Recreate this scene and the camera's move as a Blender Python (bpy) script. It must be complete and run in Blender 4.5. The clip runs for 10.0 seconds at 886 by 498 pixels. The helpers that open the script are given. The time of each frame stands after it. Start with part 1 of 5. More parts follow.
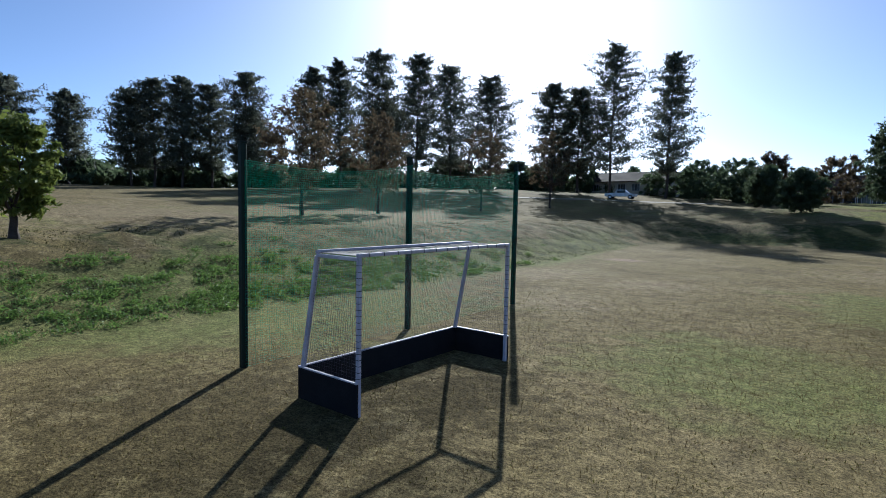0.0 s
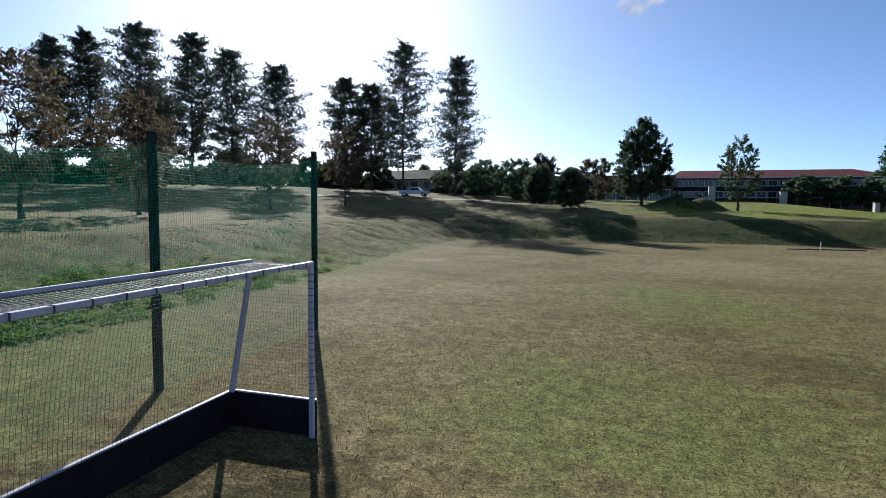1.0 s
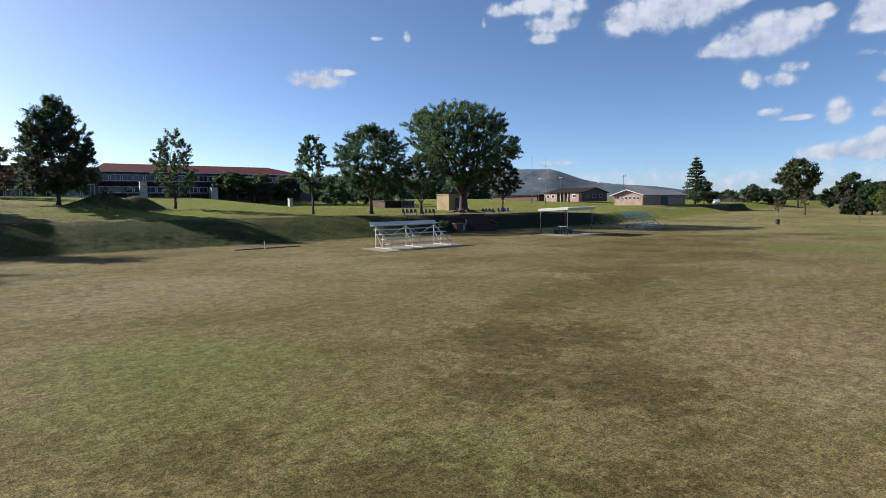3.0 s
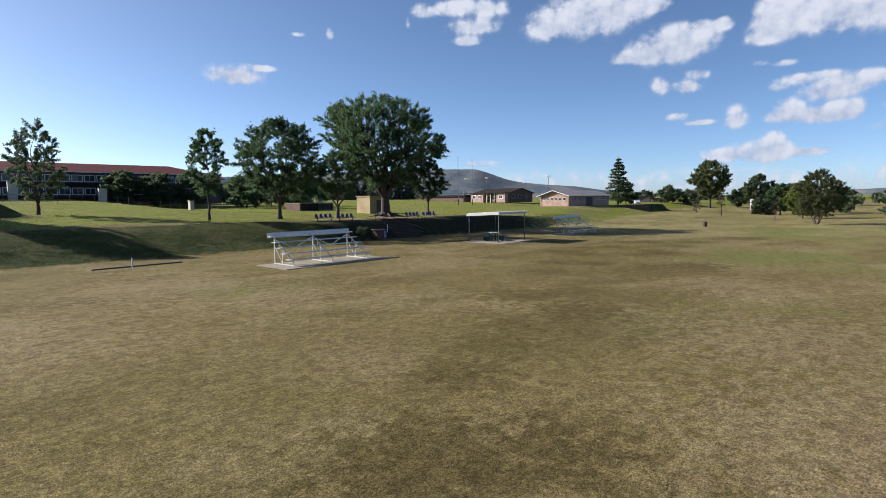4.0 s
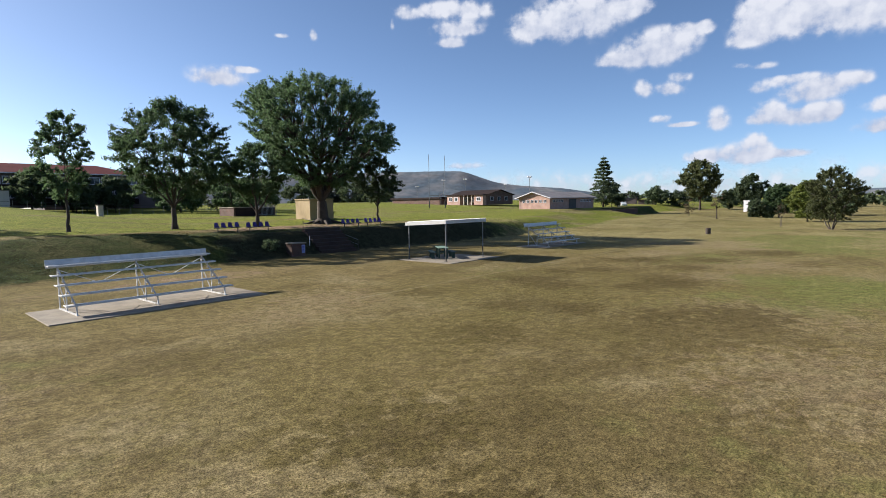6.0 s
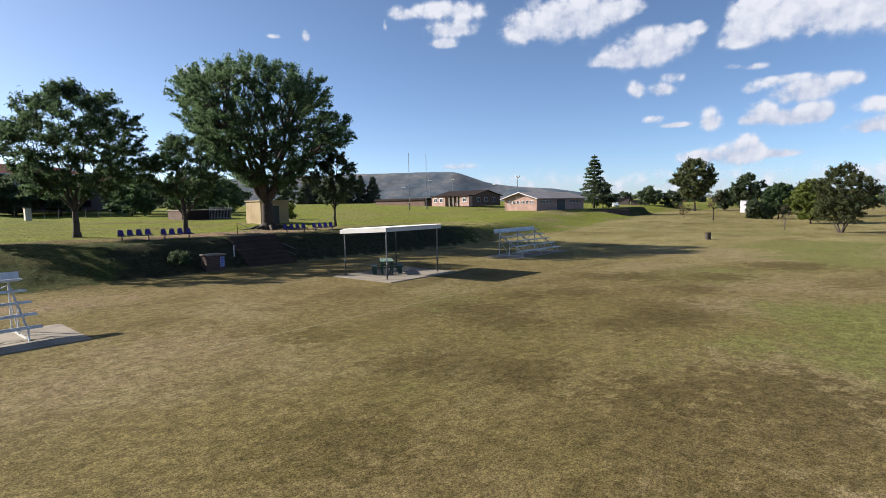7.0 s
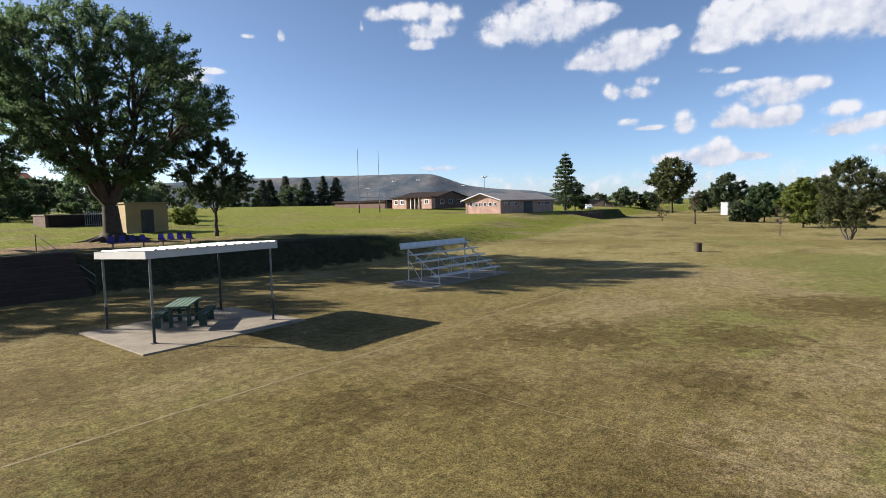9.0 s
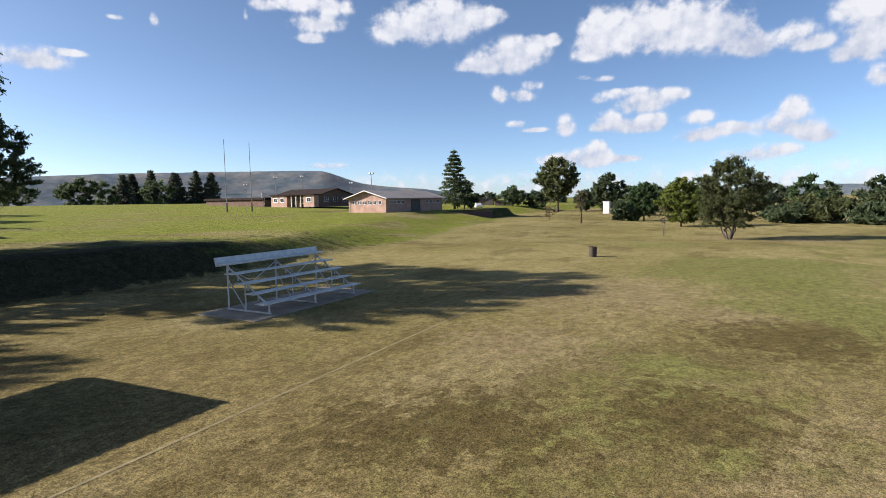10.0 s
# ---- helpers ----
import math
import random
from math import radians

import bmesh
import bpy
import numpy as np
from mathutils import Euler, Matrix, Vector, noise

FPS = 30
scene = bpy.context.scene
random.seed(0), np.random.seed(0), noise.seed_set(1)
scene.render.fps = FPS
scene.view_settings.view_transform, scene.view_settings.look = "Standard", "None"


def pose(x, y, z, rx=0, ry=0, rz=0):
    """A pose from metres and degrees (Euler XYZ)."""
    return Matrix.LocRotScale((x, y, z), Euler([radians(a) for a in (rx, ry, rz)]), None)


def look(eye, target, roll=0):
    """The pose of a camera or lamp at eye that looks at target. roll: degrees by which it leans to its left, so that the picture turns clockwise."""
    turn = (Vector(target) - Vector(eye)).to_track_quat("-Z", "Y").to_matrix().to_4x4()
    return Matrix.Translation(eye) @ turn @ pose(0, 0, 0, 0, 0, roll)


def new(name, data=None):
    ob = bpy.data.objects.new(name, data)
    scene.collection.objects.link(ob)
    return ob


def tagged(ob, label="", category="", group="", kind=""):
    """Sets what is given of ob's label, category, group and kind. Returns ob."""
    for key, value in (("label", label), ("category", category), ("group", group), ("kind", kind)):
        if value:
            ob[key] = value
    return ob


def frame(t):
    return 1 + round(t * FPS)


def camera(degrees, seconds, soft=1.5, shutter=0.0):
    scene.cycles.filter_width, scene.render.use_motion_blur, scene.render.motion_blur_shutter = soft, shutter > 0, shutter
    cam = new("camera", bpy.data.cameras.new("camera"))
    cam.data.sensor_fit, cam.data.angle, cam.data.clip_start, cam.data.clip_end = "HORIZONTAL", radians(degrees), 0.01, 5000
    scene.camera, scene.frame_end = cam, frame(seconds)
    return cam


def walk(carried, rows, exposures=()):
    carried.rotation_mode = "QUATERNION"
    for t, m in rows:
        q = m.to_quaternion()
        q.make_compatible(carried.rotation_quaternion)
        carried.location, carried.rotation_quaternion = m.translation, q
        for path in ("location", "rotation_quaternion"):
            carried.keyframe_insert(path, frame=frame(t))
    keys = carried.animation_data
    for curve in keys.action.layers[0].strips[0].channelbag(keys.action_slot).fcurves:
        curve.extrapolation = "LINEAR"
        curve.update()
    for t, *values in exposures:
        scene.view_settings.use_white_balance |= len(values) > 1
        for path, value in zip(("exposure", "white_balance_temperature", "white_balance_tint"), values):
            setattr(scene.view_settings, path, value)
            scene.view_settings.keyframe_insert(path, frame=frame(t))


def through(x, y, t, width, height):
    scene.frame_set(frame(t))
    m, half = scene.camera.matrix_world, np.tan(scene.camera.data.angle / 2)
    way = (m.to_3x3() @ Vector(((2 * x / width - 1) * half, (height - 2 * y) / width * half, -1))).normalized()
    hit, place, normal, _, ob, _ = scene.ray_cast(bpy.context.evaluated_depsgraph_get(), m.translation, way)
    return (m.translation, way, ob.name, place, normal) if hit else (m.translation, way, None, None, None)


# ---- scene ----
cam = camera(77.6, 10.0, 0.9)
EXPOSURES = ((0.0, 0.72, 4980, 8), (1.5, 0.80, 5300, 8), (3.0, 0.92, 5520, 9), (5.0, 1.06, 5700, 10), (7.5, 1.17, 5900, 10), (9.0, 1.22, 6000, 10), (10.0, 1.22, 6000, 10))
PATH = [
    (0, (1.614, -2.405, 2.804), (0.375, -0.842, 2.657), 1.1),
    (0.3, (1.031, -1.594, 2.846), (-0.112, 0.041, 2.697), 1.0),
    (0.5, (0.568, -0.929, 2.84), (-0.449, 0.787, 2.696), 1.0),
    (1, (-0.206, 0.338, 2.84), (-0.797, 2.243, 2.695), 0.5),
    (1.5, (-0.72, 1.623, 2.924), (-0.7, 3.617, 2.774), 0.0),
    (2, (-1.095, 2.746, 3.19), (-0.477, 4.641, 3.029), -0.4),
    (2.5, (-0.815, 4.142, 3.31), (0.125, 5.899, 3.145), -0.4),
    (3, (-0.068, 6.168, 3.492), (1.14, 7.753, 3.32), -0.6),
    (4.5, (7.471, 12.613, 3.925), (8.891, 14.011, 3.752), -0.8),
    (5, (10.546, 14.357, 3.919), (11.977, 15.743, 3.748), -0.9),
    (5.5, (12.905, 15.462, 3.93), (14.341, 16.844, 3.76), -0.9),
    (7, (23.401, 19.888, 3.988), (24.857, 21.249, 3.822), -1.1),
    (7.5, (26.309, 20.964, 3.969), (27.772, 22.318, 3.805), -1.1),
    (8, (29.416, 22.07, 3.925), (30.886, 23.416, 3.765), -1.2),
    (8.5, (32.421, 23.322, 3.897), (33.899, 24.66, 3.738), -1.2),
    (9, (36.026, 24.979, 3.909), (37.534, 26.283, 3.749), -1.2),
    (9.5, (38.568, 26.126, 3.963), (40.157, 27.329, 3.797), -1.2),
    (10, (42.582, 27.768, 3.915), (44.31, 28.76, 3.741), -1.0),
]
walk(cam, [(t, look(eye, target, roll)) for t, eye, target, roll in PATH], EXPOSURES)


# ---- light and sky ----
SUN_TO = Vector((-0.522, 0.853, 0.0)).normalized()
SUN_UP = radians(25.7)
world = bpy.data.worlds.new("world")
scene.world = world
world.use_nodes = True
wn = world.node_tree.nodes
sky = wn.new("ShaderNodeTexSky")
sky.sky_type, sky.sun_disc = "NISHITA", False
sky.sun_elevation = SUN_UP
sky.sun_rotation = math.atan2(SUN_TO.x, SUN_TO.y)
sky.altitude, sky.air_density, sky.dust_density, sky.ozone_density = 1400, 0.62, 1.95, 1.5
wn["Background"].inputs["Strength"].default_value = 0.079
tint = wn.new("ShaderNodeMix")
tint.data_type, tint.blend_type = "RGBA", "MULTIPLY"
tint.inputs["Factor"].default_value, tint.inputs["B"].default_value = 1.0, (1.03, 0.995, 0.925, 1)
world.node_tree.links.new(sky.outputs["Color"], tint.inputs["A"])
world.node_tree.links.new(tint.outputs["Result"], wn["Background"].inputs["Color"])
sun = new("sun", bpy.data.lights.new("sun", "SUN"))
sun.data.energy, sun.data.angle, sun.data.color = 5.0, radians(0.55), (1.0, 0.88, 0.70)
sun.matrix_world = look(Vector(), -(SUN_TO * math.cos(SUN_UP) + Vector((0, 0, math.sin(SUN_UP)))))


# ---- materials ----
def mat(name, base, rough=0.7, metal=0.0, dark=None, scale=6.0, fine=60.0, bump=0.15, fleck=0.25, wear_shade=None, island=False, spec=0.5):
    """A painted, cast or rolled surface: base and dark mix over large stains, fine grain, relief."""
    m = bpy.data.materials.new(name)
    m.use_nodes = True
    n, l = m.node_tree.nodes, m.node_tree.links
    b = n["Principled BSDF"]
    b.inputs["Metallic"].default_value = metal
    b.inputs["Specular IOR Level"].default_value = spec
    tc = n.new("ShaderNodeTexCoord")
    big, small = n.new("ShaderNodeTexNoise"), n.new("ShaderNodeTexNoise")
    big.inputs["Scale"].default_value, big.inputs["Detail"].default_value = scale, 5
    small.inputs["Scale"].default_value, small.inputs["Detail"].default_value = fine, 4
    for t in (big, small):
        l.new(tc.outputs["Object"], t.inputs["Vector"])
    mix = n.new("ShaderNodeMix")
    mix.data_type = "RGBA"
    dark = dark or tuple(c * 0.72 for c in base)
    mix.inputs["A"].default_value, mix.inputs["B"].default_value = (*base, 1), (*dark, 1)
    ramp = n.new("ShaderNodeMapRange")
    ramp.inputs["From Min"].default_value, ramp.inputs["From Max"].default_value = 0.4, 0.7
    l.new(big.outputs["Fac"], ramp.inputs["Value"])
    l.new(ramp.outputs["Result"], mix.inputs["Factor"])
    val = n.new("ShaderNodeHueSaturation")
    fl = n.new("ShaderNodeMapRange")
    fl.inputs["From Min"].default_value, fl.inputs["From Max"].default_value = 0.3, 0.7
    fl.inputs["To Min"].default_value, fl.inputs["To Max"].default_value = 1 - fleck, 1 + fleck
    l.new(small.outputs["Fac"], fl.inputs["Value"])
    l.new(fl.outputs["Result"], val.inputs["Value"])
    l.new(mix.outputs["Result"], val.inputs["Color"])
    l.new(val.outputs["Color"], b.inputs["Base Color"])
    rr = n.new("ShaderNodeMapRange")
    rr.inputs["To Min"].default_value, rr.inputs["To Max"].default_value = max(rough - 0.12, 0.02), min(rough + 0.12, 1)
    l.new(big.outputs["Fac"], rr.inputs["Value"])
    l.new(rr.outputs["Result"], b.inputs["Roughness"])
    if bump:
        bp = n.new("ShaderNodeBump")
        bp.inputs["Strength"].default_value, bp.inputs["Distance"].default_value = bump, 0.01
        l.new(small.outputs["Fac"], bp.inputs["Height"])
        l.new(bp.outputs["Normal"], b.inputs["Normal"])
    return m


def leaf_mat(name, light, dark, through=0.35, rough=0.6, spec=0.2):
    """Leaves: colour varies from leaf to leaf, light passes through."""
    m = bpy.data.materials.new(name)
    m.use_nodes = True
    n, l = m.node_tree.nodes, m.node_tree.links
    b, out = n["Principled BSDF"], n["Material Output"]
    geo, oi, ramp = n.new("ShaderNodeNewGeometry"), n.new("ShaderNodeObjectInfo"), n.new("ShaderNodeMix")
    ramp.data_type = "RGBA"
    ramp.inputs["A"].default_value, ramp.inputs["B"].default_value = (*dark, 1), (*light, 1)
    l.new(geo.outputs["Random Per Island"], ramp.inputs["Factor"])
    hue = n.new("ShaderNodeHueSaturation")
    mr = n.new("ShaderNodeMapRange")
    mr.inputs["To Min"].default_value, mr.inputs["To Max"].default_value = 0.8, 1.2
    l.new(oi.outputs["Random"], mr.inputs["Value"])
    l.new(mr.outputs["Result"], hue.inputs["Value"])
    l.new(ramp.outputs["Result"], hue.inputs["Color"])
    l.new(hue.outputs["Color"], b.inputs["Base Color"])
    b.inputs["Roughness"].default_value = rough
    b.inputs["Specular IOR Level"].default_value = spec
    tr, mx = n.new("ShaderNodeBsdfTranslucent"), n.new("ShaderNodeMixShader")
    l.new(hue.outputs["Color"], tr.inputs["Color"])
    mx.inputs["Fac"].default_value = through
    l.new(b.outputs["BSDF"], mx.inputs[1])
    l.new(tr.outputs["BSDF"], mx.inputs[2])
    l.new(mx.outputs["Shader"], out.inputs["Surface"])
    return m


def brick_mat(name, c1, c2, mortar):
    m = bpy.data.materials.new(name)
    m.use_nodes = True
    n, l = m.node_tree.nodes, m.node_tree.links
    b = n["Principled BSDF"]
    b.inputs["Roughness"].default_value = 0.9
    tc, sep, comb, add = n.new("ShaderNodeTexCoord"), n.new("ShaderNodeSeparateXYZ"), n.new("ShaderNodeCombineXYZ"), n.new("ShaderNodeMath")
    br = n.new("ShaderNodeTexBrick")
    br.inputs["Color1"].default_value, br.inputs["Color2"].default_value, br.inputs["Mortar"].default_value = (*c1, 1), (*c2, 1), (*mortar, 1)
    br.inputs["Scale"].default_value, br.inputs["Mortar Size"].default_value = 1.0, 0.01
    br.inputs["Brick Width"].default_value, br.inputs["Row Height"].default_value = 0.23, 0.085
    l.new(tc.outputs["Object"], sep.inputs[0])
    l.new(sep.outputs["X"], add.inputs[0])
    l.new(sep.outputs["Y"], add.inputs[1])
    l.new(add.outputs[0], comb.inputs["X"])
    l.new(sep.outputs["Z"], comb.inputs["Y"])
    l.new(comb.outputs[0], br.inputs["Vector"])
    noi, hue = n.new("ShaderNodeTexNoise"), n.new("ShaderNodeHueSaturation")
    noi.inputs["Scale"].default_value, noi.inputs["Detail"].default_value = 0.9, 6
    l.new(tc.outputs["Object"], noi.inputs["Vector"])
    mr = n.new("ShaderNodeMapRange")
    mr.inputs["From Min"].default_value, mr.inputs["From Max"].default_value = 0.3, 0.7
    mr.inputs["To Min"].default_value, mr.inputs["To Max"].default_value = 0.75, 1.15
    l.new(noi.outputs["Fac"], mr.inputs["Value"])
    l.new(mr.outputs["Result"], hue.inputs["Value"])
    l.new(br.outputs["Color"], hue.inputs["Color"])
    l.new(hue.outputs["Color"], b.inputs["Base Color"])
    bp = n.new("ShaderNodeBump")
    bp.inputs["Strength"].default_value, bp.inputs["Distance"].default_value = 0.4, 0.01
    l.new(br.outputs["Fac"], bp.inputs["Height"])
    bp.invert = True
    l.new(bp.outputs["Normal"], b.inputs["Normal"])
    return m


def glass_mat(name):
    m = bpy.data.materials.new(name)
    m.use_nodes = True
    b = m.node_tree.nodes["Principled BSDF"]
    b.inputs["Base Color"].default_value = (0.03, 0.04, 0.05, 1)
    b.inputs["Roughness"].default_value = 0.06
    b.inputs["Specular IOR Level"].default_value = 0.35
    return m


def ground_mat():
    """Mown winter turf: the mesh's 'turf' colour holds greenness, bare earth and length of grass; a second colour holds
    patches and painted shade.
    """
    m = bpy.data.materials.new("turf")
    m.use_nodes = True
    n, l = m.node_tree.nodes, m.node_tree.links
    b = n["Principled BSDF"]
    b.inputs["Roughness"].default_value = 0.95
    b.inputs["Specular IOR Level"].default_value = 0.05
    tc, att, sep = n.new("ShaderNodeTexCoord"), n.new("ShaderNodeAttribute"), n.new("ShaderNodeSeparateColor")
    att.attribute_name = "turf"
    l.new(att.outputs["Color"], sep.inputs["Color"])

    def tex(scale, detail=6, rough=0.6, stretch=(1, 1, 1)):
        t, mp = n.new("ShaderNodeTexNoise"), n.new("ShaderNodeMapping")
        mp.inputs["Scale"].default_value = stretch
        t.inputs["Scale"].default_value, t.inputs["Detail"].default_value, t.inputs["Roughness"].default_value = scale, detail, rough
        l.new(tc.outputs["Object"], mp.inputs["Vector"])
        l.new(mp.outputs["Vector"], t.inputs["Vector"])
        return t.outputs["Fac"]

    def span(v, a, c, lo=0.0, hi=1.0):
        r = n.new("ShaderNodeMapRange")
        r.interpolation_type = "SMOOTHSTEP"
        for k, x in zip(("From Min", "From Max", "To Min", "To Max"), (a, c, lo, hi)):
            r.inputs[k].default_value = x
        l.new(v, r.inputs["Value"])
        return r.outputs["Result"]

    def op(kind, a, c):
        q = n.new("ShaderNodeMath")
        q.operation = kind
        for i, v in enumerate((a, c)):
            if isinstance(v, (int, float)):
                q.inputs[i].default_value = v
            else:
                l.new(v, q.inputs[i])
        return q.outputs[0]

    def blend(f, a, c):
        q = n.new("ShaderNodeMix")
        q.data_type = "RGBA"
        l.new(f, q.inputs["Factor"])
        for k, v in (("A", a), ("B", c)):
            if isinstance(v, tuple):
                q.inputs[k].default_value = (*v, 1)
            else:
                l.new(v, q.inputs[k])
        return q.outputs["Result"]

    patch = tex(0.09, 5, 0.55)
    streak = tex(0.16, 4, 0.5, (0.35, 1.0, 1))
    mid = tex(0.9, 5, 0.6)
    tuft = tex(3.2, 5, 0.72)
    fine = tex(11, 4, 0.75)
    blade = tex(30, 4, 0.85)
    dry = blend(span(mid, 0.35, 0.65), STRAW, THATCH)
    dry = blend(op("MULTIPLY", span(streak, 0.5, 0.68), 0.55), dry, WORN)
    clump = tex(0.3, 9, 0.66)
    dry = blend(op("MULTIPLY", span(clump, 0.5, 0.64), 0.4), dry, WORN)
    bleach = tex(0.17, 7, 0.62)
    dry = blend(op("MULTIPLY", span(bleach, 0.5, 0.66), 0.75), dry, PALE)
    sepx = n.new("ShaderNodeSeparateXYZ")
    l.new(tc.outputs["Object"], sepx.inputs[0])
    east = span(sepx.outputs["X"], 44, 72)
    dry = blend(op("MULTIPLY", east, 0.75), dry, blend(span(mid, 0.35, 0.65), EAST_A, EAST_B))
    olive = tex(0.055, 6, 0.6)
    dry = blend(op("MULTIPLY", span(olive, 0.42, 0.62), 0.55), dry, OLIVE)
    dark = tex(0.24, 5, 0.55, (0.7, 1.0, 1))
    dry = blend(op("MULTIPLY", span(dark, 0.53, 0.62), 0.5), dry, DARKT)
    wear_shade, wsep = n.new("ShaderNodeAttribute"), n.new("ShaderNodeSeparateColor")
    wear_shade.attribute_name = "wear_shade"
    l.new(wear_shade.outputs["Color"], wsep.inputs["Color"])
    ragged = span(tex(1.9, 9, 0.72), 0.32, 0.68, -0.55, 0.55)
    dry = blend(op("MULTIPLY", span(op("ADD", wsep.outputs[1], ragged), 0.35, 0.8), 0.7), dry, blend(span(mid, 0.35, 0.65), PALE, DUSTY))
    green = blend(span(mid, 0.35, 0.68), GREEN_A, GREEN_B)
    g = op("ADD", sep.outputs[0], op("ADD", span(patch, 0.36, 0.66, -0.24, 0.24), span(mid, 0.3, 0.7, -0.18, 0.18)))
    col = blend(span(g, 0.25, 0.75), dry, green)
    col = blend(op("MULTIPLY", span(op("ADD", wsep.outputs[0], ragged), 0.34, 0.66), 0.85), col, DARKT)
    col = blend(op("MULTIPLY", span(op("ADD", wsep.outputs[2], ragged), 0.2, 0.9), 0.42), col, OLIVE)
    col = blend(span(op("ADD", sep.outputs[2], span(streak, 0.4, 0.68, 0.12, -0.55)), 0.2, 0.8), col, blend(span(mid, 0.35, 0.68), LAWN_A, LAWN_B))
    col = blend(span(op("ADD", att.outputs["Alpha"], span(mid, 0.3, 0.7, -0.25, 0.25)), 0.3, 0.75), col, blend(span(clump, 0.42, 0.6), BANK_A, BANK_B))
    col = blend(op("MULTIPLY", span(op("ADD", wear_shade.outputs["Alpha"], span(mid, 0.3, 0.7, -0.25, 0.25)), 0.25, 0.7), 0.85), col, BANK_SHADE)
    e = op("ADD", sep.outputs[1], op("MULTIPLY", span(mid, 0.3, 0.7, -0.3, 0.3), sep.outputs[1]))
    col = blend(span(e, 0.3, 0.7), col, EARTH)
    hue = n.new("ShaderNodeHueSaturation")
    l.new(op("MULTIPLY", span(tuft, 0.34, 0.66, 0.72, 1.26), op("MULTIPLY", span(fine, 0.36, 0.64, 0.68, 1.30), span(blade, 0.38, 0.6, 0.48, 1.50))), hue.inputs["Value"])
    l.new(col, hue.inputs["Color"])
    l.new(hue.outputs["Color"], b.inputs["Base Color"])
    bp = n.new("ShaderNodeBump")
    bp.inputs["Strength"].default_value, bp.inputs["Distance"].default_value = 0.7, 0.04
    l.new(op("ADD", fine, op("MULTIPLY", blade, 0.5)), bp.inputs["Height"])
    l.new(bp.outputs["Normal"], b.inputs["Normal"])
    return m


STRAW, THATCH, WORN = (0.182, 0.142, 0.064), (0.149, 0.116, 0.049), (0.094, 0.072, 0.029)
GREEN_A, GREEN_B, EARTH = (0.122, 0.130, 0.036), (0.158, 0.150, 0.052), (0.225, 0.160, 0.103)
# near-black that stands for the tree shade on the steep bank
BANK_SHADE = (0.03, 0.028, 0.017)
DUSTY = (0.205, 0.152, 0.088)
PALE, OLIVE = (0.228, 0.184, 0.098), (0.130, 0.107, 0.036)
LAWN_A, LAWN_B = (0.128, 0.145, 0.022), (0.180, 0.185, 0.036)
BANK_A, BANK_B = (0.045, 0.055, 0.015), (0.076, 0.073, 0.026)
DARKT = (0.084, 0.064, 0.025)
EAST_A, EAST_B = (0.258, 0.222, 0.100), (0.202, 0.172, 0.072)
M_TURF = ground_mat()
M_WHITE = mat("white_paint", (0.6, 0.58, 0.62), 0.5, dark=(0.46, 0.44, 0.47), scale=3, fleck=0.08, bump=0.05)
M_GOALW = mat("goal_paint", (0.50, 0.47, 0.53), 0.55, dark=(0.37, 0.345, 0.40), scale=4, fine=30, fleck=0.12, bump=0.05)
M_BOARD = mat("board_black", (0.012, 0.012, 0.014), 0.85, dark=(0.02, 0.019, 0.02), scale=4, spec=0.15)
M_POST = mat("post_green", (0.008, 0.02, 0.014), 0.6, dark=(0.014, 0.022, 0.016), scale=3, spec=0.2)
M_NET = leaf_mat("net_green", (0.06, 0.46, 0.32), (0.04, 0.36, 0.24), 0.6)
M_CORD = mat("net_cord", (0.05, 0.045, 0.06), 0.7, bump=0)
M_ALU = mat("aluminium", (0.58, 0.575, 0.57), 0.5, 0.12, dark=(0.46, 0.455, 0.45), scale=5, fleck=0.08, bump=0.05)
M_CONC = mat("concrete", (0.25, 0.212, 0.165), 0.9, dark=(0.165, 0.14, 0.108), scale=1.2, fine=40, fleck=0.18, bump=0.3)
M_ROOFW = mat("white_sheet", (0.46, 0.46, 0.455), 0.5, dark=(0.39, 0.385, 0.375), scale=1.5, fleck=0.05, bump=0.03)
M_POLE = mat("grey_pole", (0.22, 0.23, 0.24), 0.5, 0.3, dark=(0.12, 0.12, 0.12), scale=3)
M_POLEDK = mat("dark_pole", (0.03, 0.032, 0.03), 0.55, scale=4)
M_GTABLE = mat("green_timber", (0.022, 0.055, 0.04), 0.6, dark=(0.014, 0.034, 0.025), scale=8, fleck=0.2)
# same green timber, paler to put the sun on the table top
M_GTOP = mat("sunlit_green_timber", (0.17, 0.25, 0.20), 0.6, dark=(0.10, 0.17, 0.13), scale=8, fleck=0.2)
M_STEP = brick_mat("brick_step", (0.05, 0.025, 0.018), (0.036, 0.018, 0.013), (0.042, 0.033, 0.026))
M_BLUE = mat("blue_plastic", (0.075, 0.045, 0.28), 0.4, dark=(0.055, 0.036, 0.2), scale=3, fleck=0.08, bump=0.05)
M_BRICK = brick_mat("brick_face", (0.095, 0.042, 0.03), (0.07, 0.03, 0.022), (0.11, 0.09, 0.075))
M_PINK = brick_mat("brick_pink", (0.39, 0.235, 0.19), (0.33, 0.19, 0.148), (0.36, 0.295, 0.26))
M_BROWN = brick_mat("brick_brown", (0.12, 0.06, 0.045), (0.09, 0.045, 0.032), (0.15, 0.12, 0.1))
M_CREAM = mat("cream_plaster", (0.32, 0.24, 0.13), 0.85, dark=(0.25, 0.185, 0.098), scale=0.8, fleck=0.1)
M_PLASTER = mat("white_plaster", (0.48, 0.44, 0.38), 0.85, dark=(0.38, 0.35, 0.30), scale=0.6, fleck=0.1)
